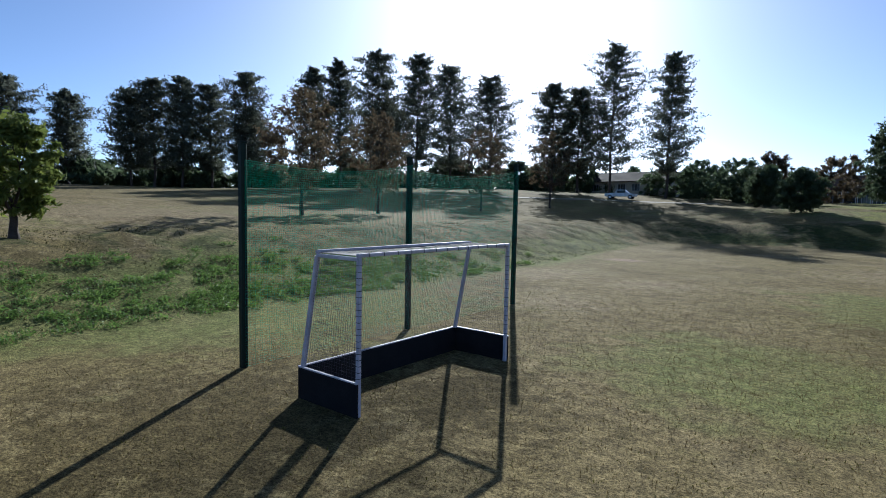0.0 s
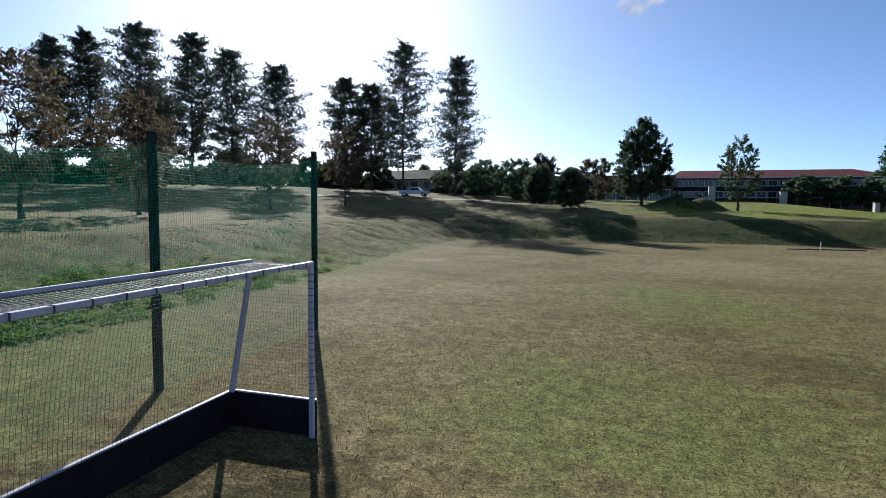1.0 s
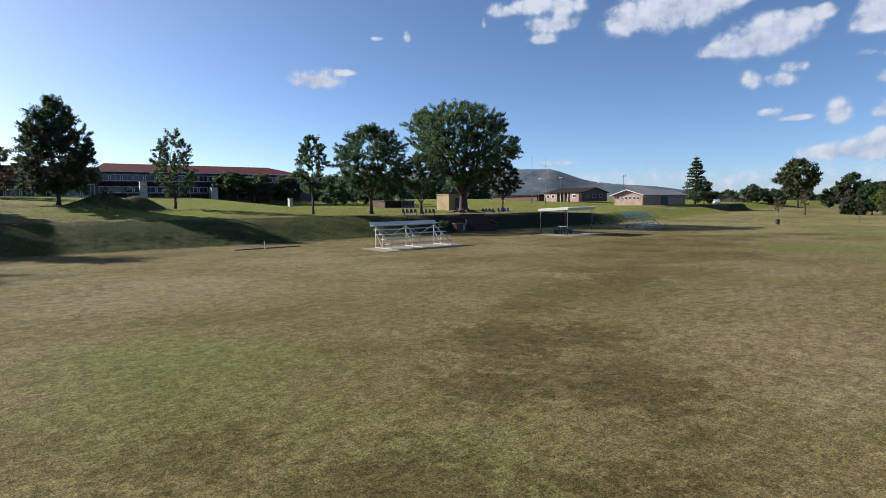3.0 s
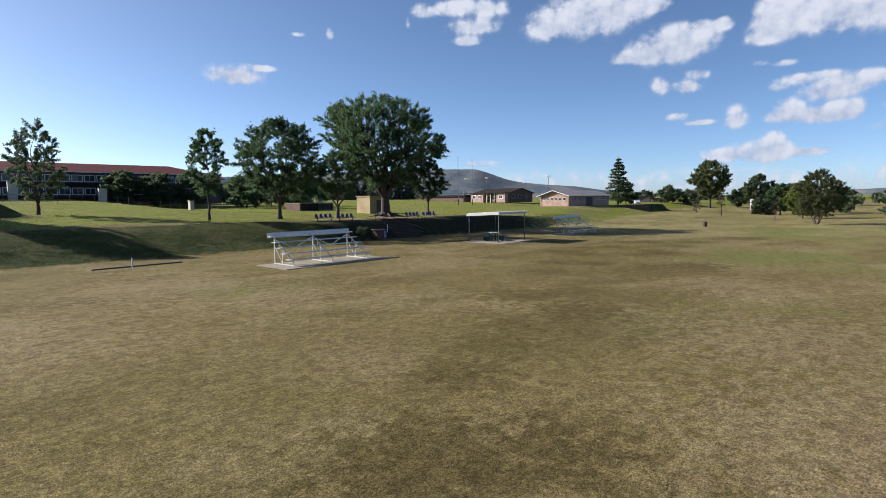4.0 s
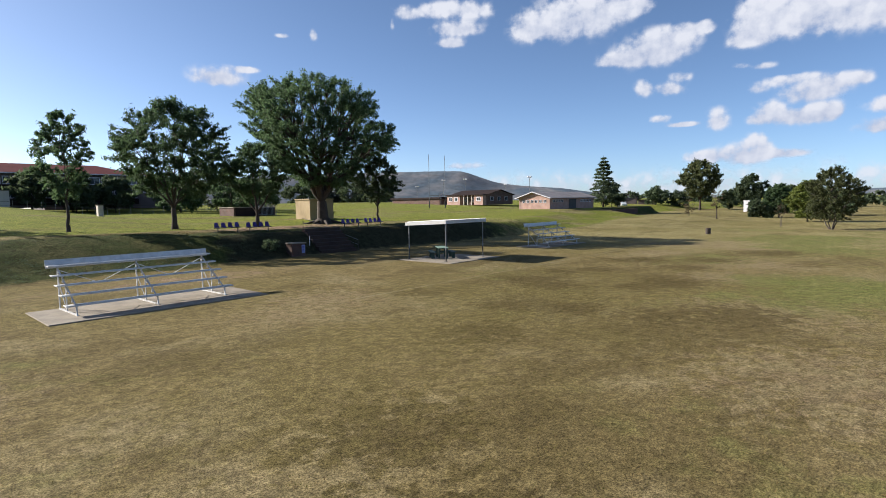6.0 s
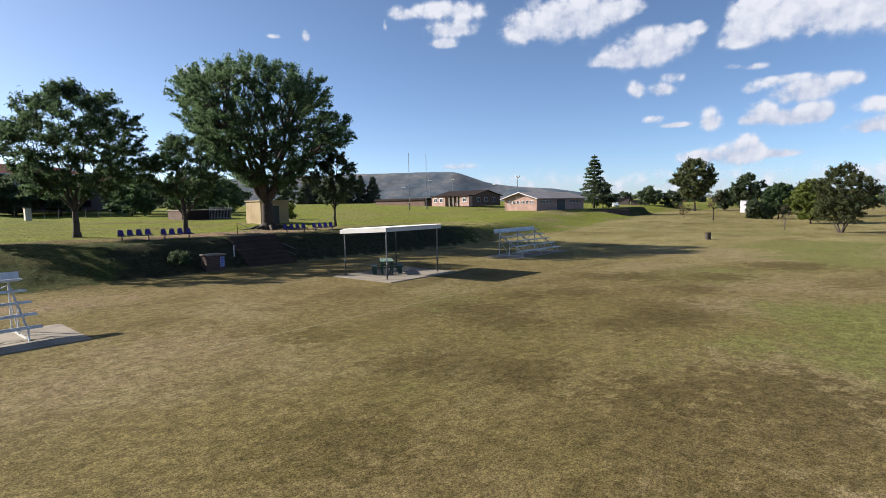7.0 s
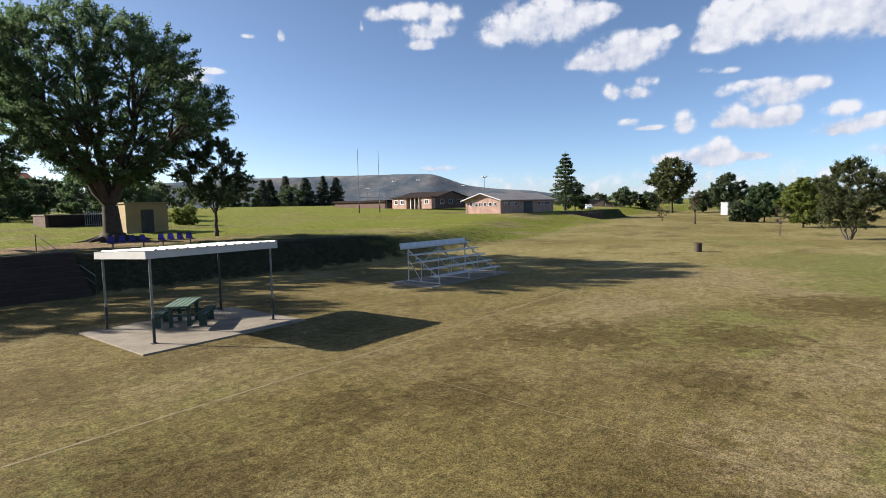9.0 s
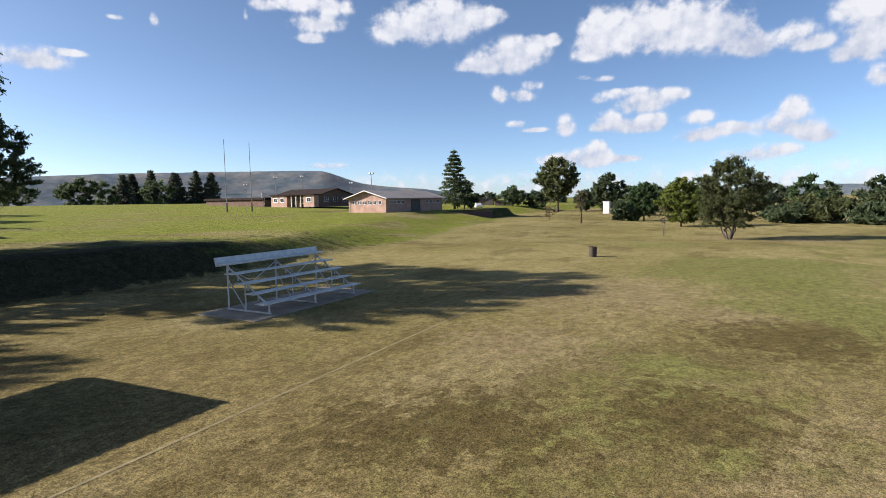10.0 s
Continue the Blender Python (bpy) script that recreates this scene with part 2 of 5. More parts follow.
M_GREYP = mat("grey_plaster", (0.10, 0.078, 0.076), 0.85, dark=(0.08, 0.062, 0.06), scale=0.5, fleck=0.1)
M_TILE = mat("red_roof", (0.14, 0.034, 0.034), 0.85, dark=(0.11, 0.03, 0.03), scale=0.4, fine=8, fleck=0.2, spec=0.1)
M_SHEET = mat("grey_roof", (0.28, 0.255, 0.255), 0.7, dark=(0.22, 0.2, 0.195), scale=0.5, fine=10, fleck=0.1, spec=0.1)
M_DKROOF = mat("dark_roof", (0.032, 0.022, 0.02), 0.85, dark=(0.022, 0.016, 0.016), scale=0.5, fine=10, spec=0.1)
M_DOOR = mat("dark_door", (0.03, 0.028, 0.028), 0.6, scale=2)
M_GLASS = glass_mat("window_glass")
M_RUST = mat("drum_steel", (0.035, 0.03, 0.028), 0.6, 0.2, dark=(0.08, 0.045, 0.025), scale=5)
M_BARK = mat("bark", (0.055, 0.04, 0.03), 0.95, dark=(0.03, 0.022, 0.017), scale=3, fine=25, fleck=0.35, bump=0.8)
M_BARKP = mat("bark_pale", (0.12, 0.10, 0.085), 0.95, dark=(0.07, 0.055, 0.05), scale=3, fine=25, fleck=0.3, bump=0.6)
M_LEAF = leaf_mat("leaf_green", (0.104, 0.158, 0.068), (0.06, 0.095, 0.046), 0.58)
M_LEAFDK = leaf_mat("leaf_dark", (0.096, 0.128, 0.066), (0.058, 0.076, 0.04), 0.52)
M_LEAFOL = leaf_mat("leaf_olive", (0.105, 0.118, 0.046), (0.048, 0.057, 0.025), 0.45)
M_LEAFYL = leaf_mat("leaf_yellow_green", (0.16, 0.185, 0.04), (0.075, 0.098, 0.024), 0.5)
M_LEAFBR = leaf_mat("leaf_brown", (0.15, 0.112, 0.066), (0.07, 0.058, 0.036), 0.55)
M_PINE = leaf_mat("needles", (0.135, 0.145, 0.105), (0.062, 0.07, 0.052), 0.5)
M_GRASS = leaf_mat("grass_blades", (0.13, 0.125, 0.028), (0.045, 0.048, 0.011), 0.3, 0.9, 0.02)
M_WEED = leaf_mat("weed_leaves", (0.17, 0.26, 0.055), (0.08, 0.13, 0.03), 0.5)
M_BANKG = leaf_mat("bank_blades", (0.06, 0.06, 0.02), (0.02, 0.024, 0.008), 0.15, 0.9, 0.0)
M_STRAWB = leaf_mat("straw_blades", (0.24, 0.175, 0.075), (0.08, 0.056, 0.022), 0.25, 0.9, 0.02)
M_LINE = mat("faded_line", (0.245, 0.2, 0.105), 0.95, dark=(0.15, 0.12, 0.055), scale=2.5, fine=30, fleck=0.3)
M_TRACK = mat("dirt_track", (0.205, 0.168, 0.10), 0.95, dark=(0.165, 0.135, 0.075), scale=0.5, fine=20, fleck=0.25)
M_CAR = mat("car_paint", (0.72, 0.73, 0.74), 0.3, scale=2, fleck=0.03, bump=0)
M_TYRE = mat("tyre", (0.02, 0.02, 0.02), 0.85, scale=6)
# hill colour with the blue-grey of distance haze mixed in
M_HILL = mat("hill_haze", (0.095, 0.118, 0.145), 1.0, dark=(0.185, 0.178, 0.182), scale=0.009, fine=0.04, fleck=0.2, bump=0, spec=0.0)
M_POSTER = mat("poster", (0.22, 0.26, 0.5), 0.6, scale=5, fleck=0.05, bump=0)


# ---- mesh helpers ----
def part(name, bm, material, parent=None, label=""):
    """Links a bmesh as one mesh object, under a thing or a part."""
    me = bpy.data.meshes.new(name)
    bm.normal_update()
    bm.to_mesh(me)
    bm.free()
    return link(name, me, material, parent, label)


def link(name, me, material, parent=None, label=""):
    me.materials.append(material)
    ob = new(name, me)
    ob.parent = parent
    if label:
        ob["label"] = label
    return ob


def thing(name, label, category, m=None, group="", kind=""):
    """An Empty at the thing's base that carries its parts."""
    ob = new(name)
    ob.empty_display_size = 0.2
    if m:
        ob.matrix_basis = m
    return tagged(ob, label, category, group, kind)


def box(bm, x0, x1, y0, y1, z0, z1, bevel=0.0, m=None):
    r = bmesh.ops.create_cube(bm, size=1)
    v = r["verts"]
    bmesh.ops.scale(bm, vec=(x1 - x0, y1 - y0, z1 - z0), verts=v)
    bmesh.ops.translate(bm, vec=((x0 + x1) / 2, (y0 + y1) / 2, (z0 + z1) / 2), verts=v)
    if bevel:
        e = list({e for q in v for e in q.link_edges})
        v = bmesh.ops.bevel(bm, geom=e, offset=bevel, segments=1, affect="EDGES", profile=0.5)["verts"]
    if m:
        bmesh.ops.transform(bm, matrix=m, verts=v)
    return bm


def bx(*a, **k):
    return box(bmesh.new(), *a, **k)


def bar(bm, a, b, w, h=None, sides=4):
    """A straight bar from a to b, w wide."""
    a, b = Vector(a), Vector(b)
    d = b - a
    r = bmesh.ops.create_cone(bm, cap_ends=True, segments=sides, radius1=w / (2 ** 0.5 if sides == 4 else 1) * (1 if sides == 4 else 0.5), radius2=w / (2 ** 0.5 if sides == 4 else 1) * (1 if sides == 4 else 0.5), depth=d.length)
    v = r["verts"]
    q = d.to_track_quat("Z", "Y").to_matrix().to_4x4()
    turn = Matrix.Rotation(radians(45), 4, "Z") if sides == 4 else Matrix()
    bmesh.ops.transform(bm, matrix=Matrix.Translation((a + b) / 2) @ q @ turn, verts=v)
    return bm


def br(a, b, w, sides=4):
    return bar(bmesh.new(), a, b, w, None, sides)


def mesh_np(name, verts, faces):
    """A mesh from arrays: verts (n, 3), faces (m, k)."""
    me = bpy.data.meshes.new(name)
    k = faces.shape[1]
    me.vertices.add(len(verts))
    me.vertices.foreach_set("co", np.asarray(verts, np.float32).ravel())
    me.loops.add(faces.size)
    me.loops.foreach_set("vertex_index", np.asarray(faces, np.int32).ravel())
    me.polygons.add(len(faces))
    me.polygons.foreach_set("loop_start", np.arange(0, faces.size, k, dtype=np.int32))
    me.update(calc_edges=True)
    return me


def strands(lines, r):
    """Three-sided cords along polylines; lines is a list of (n, 3) arrays."""
    vs, fs, o = [], [], 0
    for p in lines:
        p = np.asarray(p, float)
        d = np.gradient(p, axis=0)
        d /= np.linalg.norm(d, axis=1)[:, None] + 1e-9
        u = np.cross(d, (0.31, 0.47, 0.83))
        u /= np.linalg.norm(u, axis=1)[:, None] + 1e-9
        w = np.cross(d, u)
        ring = np.stack([p + r * (u * math.cos(a) + w * math.sin(a)) for a in (0, 2.094, 4.189)], 1)
        n = len(p)
        vs.append(ring.reshape(-1, 3))
        i = np.arange(n - 1)[:, None] * 3
        for a in range(3):
            c = (a + 1) % 3
            fs.append(o + np.concatenate([i + a, i + c, i + 3 + c, i + 3 + a], 1))
        o += 3 * n
    return mesh_np("cords", np.concatenate(vs), np.concatenate(fs))


# ---- the lie of the land ----
def sst(a, b, v):
    v = np.clip((v - a) / (b - a), 0, 1)
    return v * v * (3 - 2 * v)


def foot_y(x):
    return 52.6 + 1.6 * sst(30, 42, x) + 2.2 * sst(62, 84, x) + 11.8 * sst(83, 131, x) + 15 * sst(138, 149, x)


def outside(x, y):
    """Distance past the foot of the banks that edge the pitch."""
    dx, dy, r = -11.4 - 2.1 * sst(10, 45, y) - x, y - foot_y(x), 6.0
    both = (dx > -r) & (dy > -r)
    return np.where(both, np.hypot(np.maximum(dx + r, 0), np.maximum(dy + r, 0)) - r, np.maximum(dx, dy))


def height(x, y):
    x, y = np.asarray(x, float), np.asarray(y, float)
    d, e = outside(x, y), sst(63, 106, x)
    wid = 8 - 3.6 * sst(-9, 4, x) * (1 - e) - 1.8 * sst(30, 40, x) * (1 - sst(64, 92, x)) + 7 * e
    long = 5.0 * sst(-9, 4, x) * (1 - sst(28, 35, x))
    wid = wid + long
    z = (1.8 + 0.042 * long - 0.10 * sst(30, 40, x) * (1 - e) - 0.3 * sst(60, 72, x) * (1 - sst(88, 112, x))) * sst(-0.06, 1, d / wid) + (0.042 - 0.021 * sst(26, 42, x) + 0.007 * sst(60, 110, x)) * np.maximum(np.minimum(d, 110) - wid, 0)
    z = np.where(d > 0, z, 0)
    z = z + 3.0 * np.exp(-((x + 50) ** 2 + (y - 85) ** 2) / 2450) * sst(8, 70, d)
    z = z + 0.95 * np.exp(-((x + 3) ** 2 + (y - 75) ** 2) / 150) * sst(6, 14, d)
    z = z - 0.7 * sst(85, 112, x) * (1 - sst(45, 62, y))
    for mx, my, h, r in ((7.0, 72.5, 1.35, 4.5), (10.6, 76.0, 1.3, 4.0), (8.9, 74.5, 0.5, 5.0), (5.2, 73.2, 0.45, 4.0)):
        z = z + h * np.exp(-((x - mx) ** 2 + (y - my) ** 2) / r)
    yard = np.maximum(np.maximum(np.abs(x - 143) - 23.5, np.abs(y - 91) - 10), 0)
    z = z + (2.0 - z) * (1 - sst(0, 2.4, yard))
    return z


def hz(x, y):
    return float(height(x, y))


def axis(lo, hi, step, far, grow=1.12):
    mid = list(np.arange(lo, hi + 1e-6, step))
    s, v = step, hi
    up = []
    while v < far:
        s *= grow
        v += s
        up.append(v)
    s, v = step, lo
    dn = []
    while v > -far:
        s *= grow
        v -= s
        dn.append(v)
    return np.array(dn[::-1] + mid + up)


# patches of the turf: greener (x, y, reach, strength), dull brown tufts, bleached thatch and olive grass (x, y, reach)
GREENER = ((-0.6, 6.6, 2.8, 0.45), (-1.8, 10.0, 2.4, 0.35), (0.5, 8.6, 2.6, 0.42), (3.2, 9.5, 2.0, 0.25), (3.8, 18.2, 3.0, 0.5), (2.1, 20.9, 2.6, 0.42), (2.0, 16.2, 1.8, 0.3), (4.1, 12.8, 1.8, 0.35), (14.8, 32.6, 2.6, 0.14), (19.6, 26.9, 2.6, 0.12), (43, 19.2, 6, 0.5), (31, 15.5, 4, 0.12), (45, 23.5, 3.2, 0.3), (49.5, 25.7, 4, 0.22), (30, 33.3, 3, 0.12), (46.3, 28.6, 2, 0.2), (56, 29.5, 3, 0.15), (69, 24.7, 8, 0.28), (-9.5, 8, 4, 0.4), (86, 26, 14, 0.2), (70, 8, 20, 0.15), (90, 30, 25, 0.1))
DULL = ((8.8, 11.9, 1.5), (6.8, 13.7, 1.3), (11.4, 15.2, 1.4), (17.7, 20.8, 1.3), (-4.8, 1.0, 3.2), (-3.1, 4.2, 1.8), (3.3, 11.7, 1.6), (5.0, 9.3, 1.6), (9.6, 16.2, 2.0), (1.7, 14.3, 1.1), (20.8, 20.5, 1.7), (15.5, 20.0, 1.4), (13.1, 18.9, 1.2), (22.2, 24.0, 1.8), (36, 22.4, 2.0), (32.9, 29.7, 1.2), (33.9, 27.1, 1.2), (28.8, 27.4, 1.5), (32.9, 34.1, 1.2), (39, 32.7, 1.8), (34.5, 24.1, 1.6), (42.1, 27.0, 1.6), (38.2, 30.8, 1.6), (44.8, 32.1, 1.3), (40, 27.7, 1.2), (48.5, 28.3, 1.2), (49.9, 33.5, 1.5), (42.8, 33.4, 1.1), (51, 32.0, 1.9), (53, 28.7, 1.8), (60, 26.9, 2.4))
# bleached thatch, and a southern strip painted paler for sunlight scattered back
BLEACHED_LIT = ((12.3, 21.2, 2.4), (15.5, 31.5, 3.0), (-5.3, 19, 2.2), (-5.9, 12.8, 1.6), (-10.2, 19.2, 2.6), (29.3, 36, 3.2), (26.5, 34, 3.0), (49.3, 28, 0.8), (56.5, 33.3, 2.6), (66, 33, 6), (62.7, 28.4, 2.6), (4.4, 30, 6), (13, 37, 5), (74, 24, 5), (15, 11, 4.5), (21, 14.5, 4), (-30, 8, 13), (-30, 30, 14), (-24, 20, 6), (107, 23, 5), (105, 12, 6), (109, 31, 3), (30, 18.5, 3.5), (37.5, 21.5, 3.5), (45.5, 25.5, 2.5), (52, 26, 3))
# olive grass, and northern patches painted darker for turf seen towards the sun
OLIVES_DIM = ((22, 27, 4), (34, 33, 3.5), (15.5, 21, 3.5), (2.5, 16, 3.5), (1, 10, 3), (9, 22, 4), (5, 24, 3), (26, 30, 5))


def build_ground():
    xs, ys = axis(-26, 158, 0.62, 4200), axis(-14, 104, 0.62, 4200)
    X, Y = np.meshgrid(xs, ys, indexing="ij")
    Z = height(X, Y)
    D = outside(X, Y)
    rough = np.zeros_like(Z)
    for i in range(X.shape[0]):
        for j in range(X.shape[1]):
            if D[i, j] > -1 and -27 < X[i, j] < 80 and -15 < Y[i, j] < 84:
                rough[i, j] = noise.noise((X[i, j] * 0.7, Y[i, j] * 0.7, 0.0)) * 0.10 + noise.noise((X[i, j] * 2, Y[i, j] * 2, 5.0)) * 0.05
    Z = Z + rough * sst(-0.5, 2.0, D) * (1 + 1.2 * (1 - sst(-10, 4, X)))
    n, k = X.shape
    v = np.stack([X, Y, Z], -1).reshape(-1, 3)
    i = (np.arange(n - 1)[:, None] * k + np.arange(k - 1)[None]).ravel()
    f = np.stack([i, i + k, i + k + 1, i + 1], 1)
    me = mesh_np("ground", v, f)
    # greenness and bare earth of the turf
    green = np.where(D > 0, 0.22, 0.13)
    for gx, gy, r, a in GREENER:
        green += a * np.exp(-((X - gx) ** 2 + (Y - gy) ** 2) / (r * r))
    dull, pale = np.zeros_like(X), np.zeros_like(X)
    for px, py, r in DULL:
        dull = np.maximum(dull, np.exp(-((X - px) ** 2 + (Y - py) ** 2) / (r * r)))
    for px, py, r in BLEACHED_LIT:
        pale = np.maximum(pale, np.exp(-((X - px) ** 2 + (Y - py) ** 2) / (r * r)))
    olive = np.zeros_like(X)
    for px, py, r in OLIVES_DIM:
        olive = np.maximum(olive, np.exp(-((X - px) ** 2 + (Y - py) ** 2) / (r * r)))
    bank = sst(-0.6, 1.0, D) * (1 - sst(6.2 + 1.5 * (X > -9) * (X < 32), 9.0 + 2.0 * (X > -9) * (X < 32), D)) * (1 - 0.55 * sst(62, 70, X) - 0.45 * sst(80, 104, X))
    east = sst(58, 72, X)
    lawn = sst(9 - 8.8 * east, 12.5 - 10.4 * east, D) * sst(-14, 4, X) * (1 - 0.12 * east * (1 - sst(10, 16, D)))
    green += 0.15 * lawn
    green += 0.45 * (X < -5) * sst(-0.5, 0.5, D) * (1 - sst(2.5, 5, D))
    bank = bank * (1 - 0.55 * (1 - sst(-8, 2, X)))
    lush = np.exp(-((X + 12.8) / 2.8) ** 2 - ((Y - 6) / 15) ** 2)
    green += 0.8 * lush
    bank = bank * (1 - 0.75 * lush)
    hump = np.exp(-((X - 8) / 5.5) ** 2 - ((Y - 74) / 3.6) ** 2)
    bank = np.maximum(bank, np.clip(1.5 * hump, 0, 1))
    # yard's southern edge painted bank-dark for the tree shadow lying on it
    edge = np.maximum(np.abs(X - 143) - 23.5, np.abs(Y - 91) - 10)
    bank = np.maximum(bank, sst(-0.3, 0.4, edge) * (1 - sst(2.4, 3.2, edge)) * sst(133, 138, X) * (Y < 86))
    # tree shade painted into the colour of the steep bank
    bank_shade = sst(31, 36, X) * (1 - sst(60, 69, X)) * sst(-0.4, 0.5, D) * (1 - sst(3.4, 5.0, D))
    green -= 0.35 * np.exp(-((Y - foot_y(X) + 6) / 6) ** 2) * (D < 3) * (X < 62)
    earth = 0.72 * np.exp(-((X - 45) / 13) ** 2 - ((Y - 63.2) / 4.0) ** 2) + 0.95 * np.exp(-((X + 10) / 1.6) ** 2 - ((Y - 29.3) / 1.0) ** 2)
    earth += 0.48 * np.exp(-((X - 28) / 14) ** 2 - ((Y - 47.5) / 4) ** 2) + 0.32 * np.exp(-((X + 4.5) / 2.0) ** 2 - ((Y - 3) / 4) ** 2)
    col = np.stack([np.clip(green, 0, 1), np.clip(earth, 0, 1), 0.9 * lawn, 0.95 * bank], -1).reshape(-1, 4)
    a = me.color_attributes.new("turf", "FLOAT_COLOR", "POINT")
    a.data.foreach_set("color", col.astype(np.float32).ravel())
    a = me.color_attributes.new("wear_shade", "FLOAT_COLOR", "POINT")
    a.data.foreach_set("color", np.stack([dull, pale, olive, bank_shade], -1).reshape(-1).astype(np.float32))
    me.polygons.foreach_set("use_smooth", np.ones(len(f), bool))
    ob = link("ground", me, M_TURF)
    tagged(ob, "dry mown sports field with grassy banks and greener lawns above", "ground", kind="structure")


build_ground()


# ---- trees ----
def limb(vs, fs, pts, r0, r1, n=6):
    pts = [Vector(p) for p in pts]
    o = len(vs)
    m = len(pts)
    for i, p in enumerate(pts):
        d = (pts[min(i + 1, m - 1)] - pts[max(i - 1, 0)]).normalized()
        u = d.orthogonal().normalized()
        w = d.cross(u)
        r = r0 + (r1 - r0) * i / (m - 1)
        for k in range(n):
            a = 2 * math.pi * k / n
            vs.append(p + (u * math.cos(a) + w * math.sin(a)) * r)
    for i in range(m - 1):
        for k in range(n):
            a, b = o + i * n + k, o + i * n + (k + 1) % n
            fs.append((a, b, b + n, a + n))


def bend(a, b, rnd, k=4, wob=0.12, lift=0.0):
    a, b = Vector(a), Vector(b)
    L = (b - a).length
    out = []
    for i in range(k + 1):
        s = i / k
        p = a.lerp(b, s)
        if 0 < i < k:
            p += Vector((rnd.uniform(-1, 1), rnd.uniform(-1, 1), rnd.uniform(-1, 1))) * wob * L / k
        p.z += lift * L * math.sin(math.pi * s)
        out.append(p)
    return out


def leaves(cent, rad, per, size, rs, flat=0.75, long=1.6, droop=0.0, ways=None):
    """Diamond leaves strewn about clump centres."""
    c = np.repeat(np.asarray(cent, float), per, 0)
    r = np.repeat(np.asarray(rad, float), per)[:, None]
    n = len(c)
    d = rs.normal(size=(n, 3))
    d /= np.linalg.norm(d, axis=1)[:, None]
    p = c + d * r * np.minimum(0.2 + 0.58 * np.abs(rs.normal(size=(n, 1))), 1.12) * np.array([1, 1, flat])
    if ways is not None:
        w = np.repeat(np.asarray(ways, float), per, 0)
        p = c + (p - c) * 0.62 + w * r * rs.uniform(-1.5, 0.9, (n, 1)) * (0.4 + 0.6 * rs.random((n, 1)))
    u = rs.normal(size=(n, 3)) + np.array([0, 0, -droop])
    u /= np.linalg.norm(u, axis=1)[:, None]
    w = np.cross(u, rs.normal(size=(n, 3)))
    w /= np.linalg.norm(w, axis=1)[:, None] + 1e-9
    s = size * (0.6 + 0.8 * rs.random((n, 1)))
    v = np.stack([p - u * s * long, p - w * s * 0.5, p + u * s * long, p + w * s * 0.5], 1).reshape(-1, 3)
    return mesh_np("crown", v, np.arange(4 * n).reshape(-1, 4))


PROFILES = {
    "round": ((0, 0.5), (0.2, 0.86), (0.45, 1.0), (0.72, 0.86), (0.9, 0.55), (1, 0.2)),
    "vase": ((0, 0.22), (0.16, 0.55), (0.38, 0.9), (0.58, 1.0), (0.78, 0.85), (0.92, 0.56), (1, 0.28)),
    "slim": ((0, 0.45), (0.25, 0.95), (0.5, 1.0), (0.75, 0.8), (0.92, 0.4), (1, 0.12)),
    "cone": ((0, 0.8), (0.2, 1.0), (0.45, 0.94), (0.7, 0.7), (0.88, 0.44), (1, 0.12)),
    "pine": ((0, 0.5), (0.12, 0.8), (0.32, 1.0), (0.6, 0.9), (0.82, 0.66), (0.94, 0.42), (1, 0.16)),
}


def clusters(p, k, rs):
    """Sorts points into k near groups; gives each point's group and the centres."""
    c = p[rs.choice(len(p), min(k, len(p)), False)]
    for _ in range(6):
        g = np.argmin(((p[:, None] - c[None]) ** 2).sum(-1), 1)
        c = np.array([p[g == i].mean(0) if (g == i).any() else c[i] for i in range(len(c))])
    return g, c


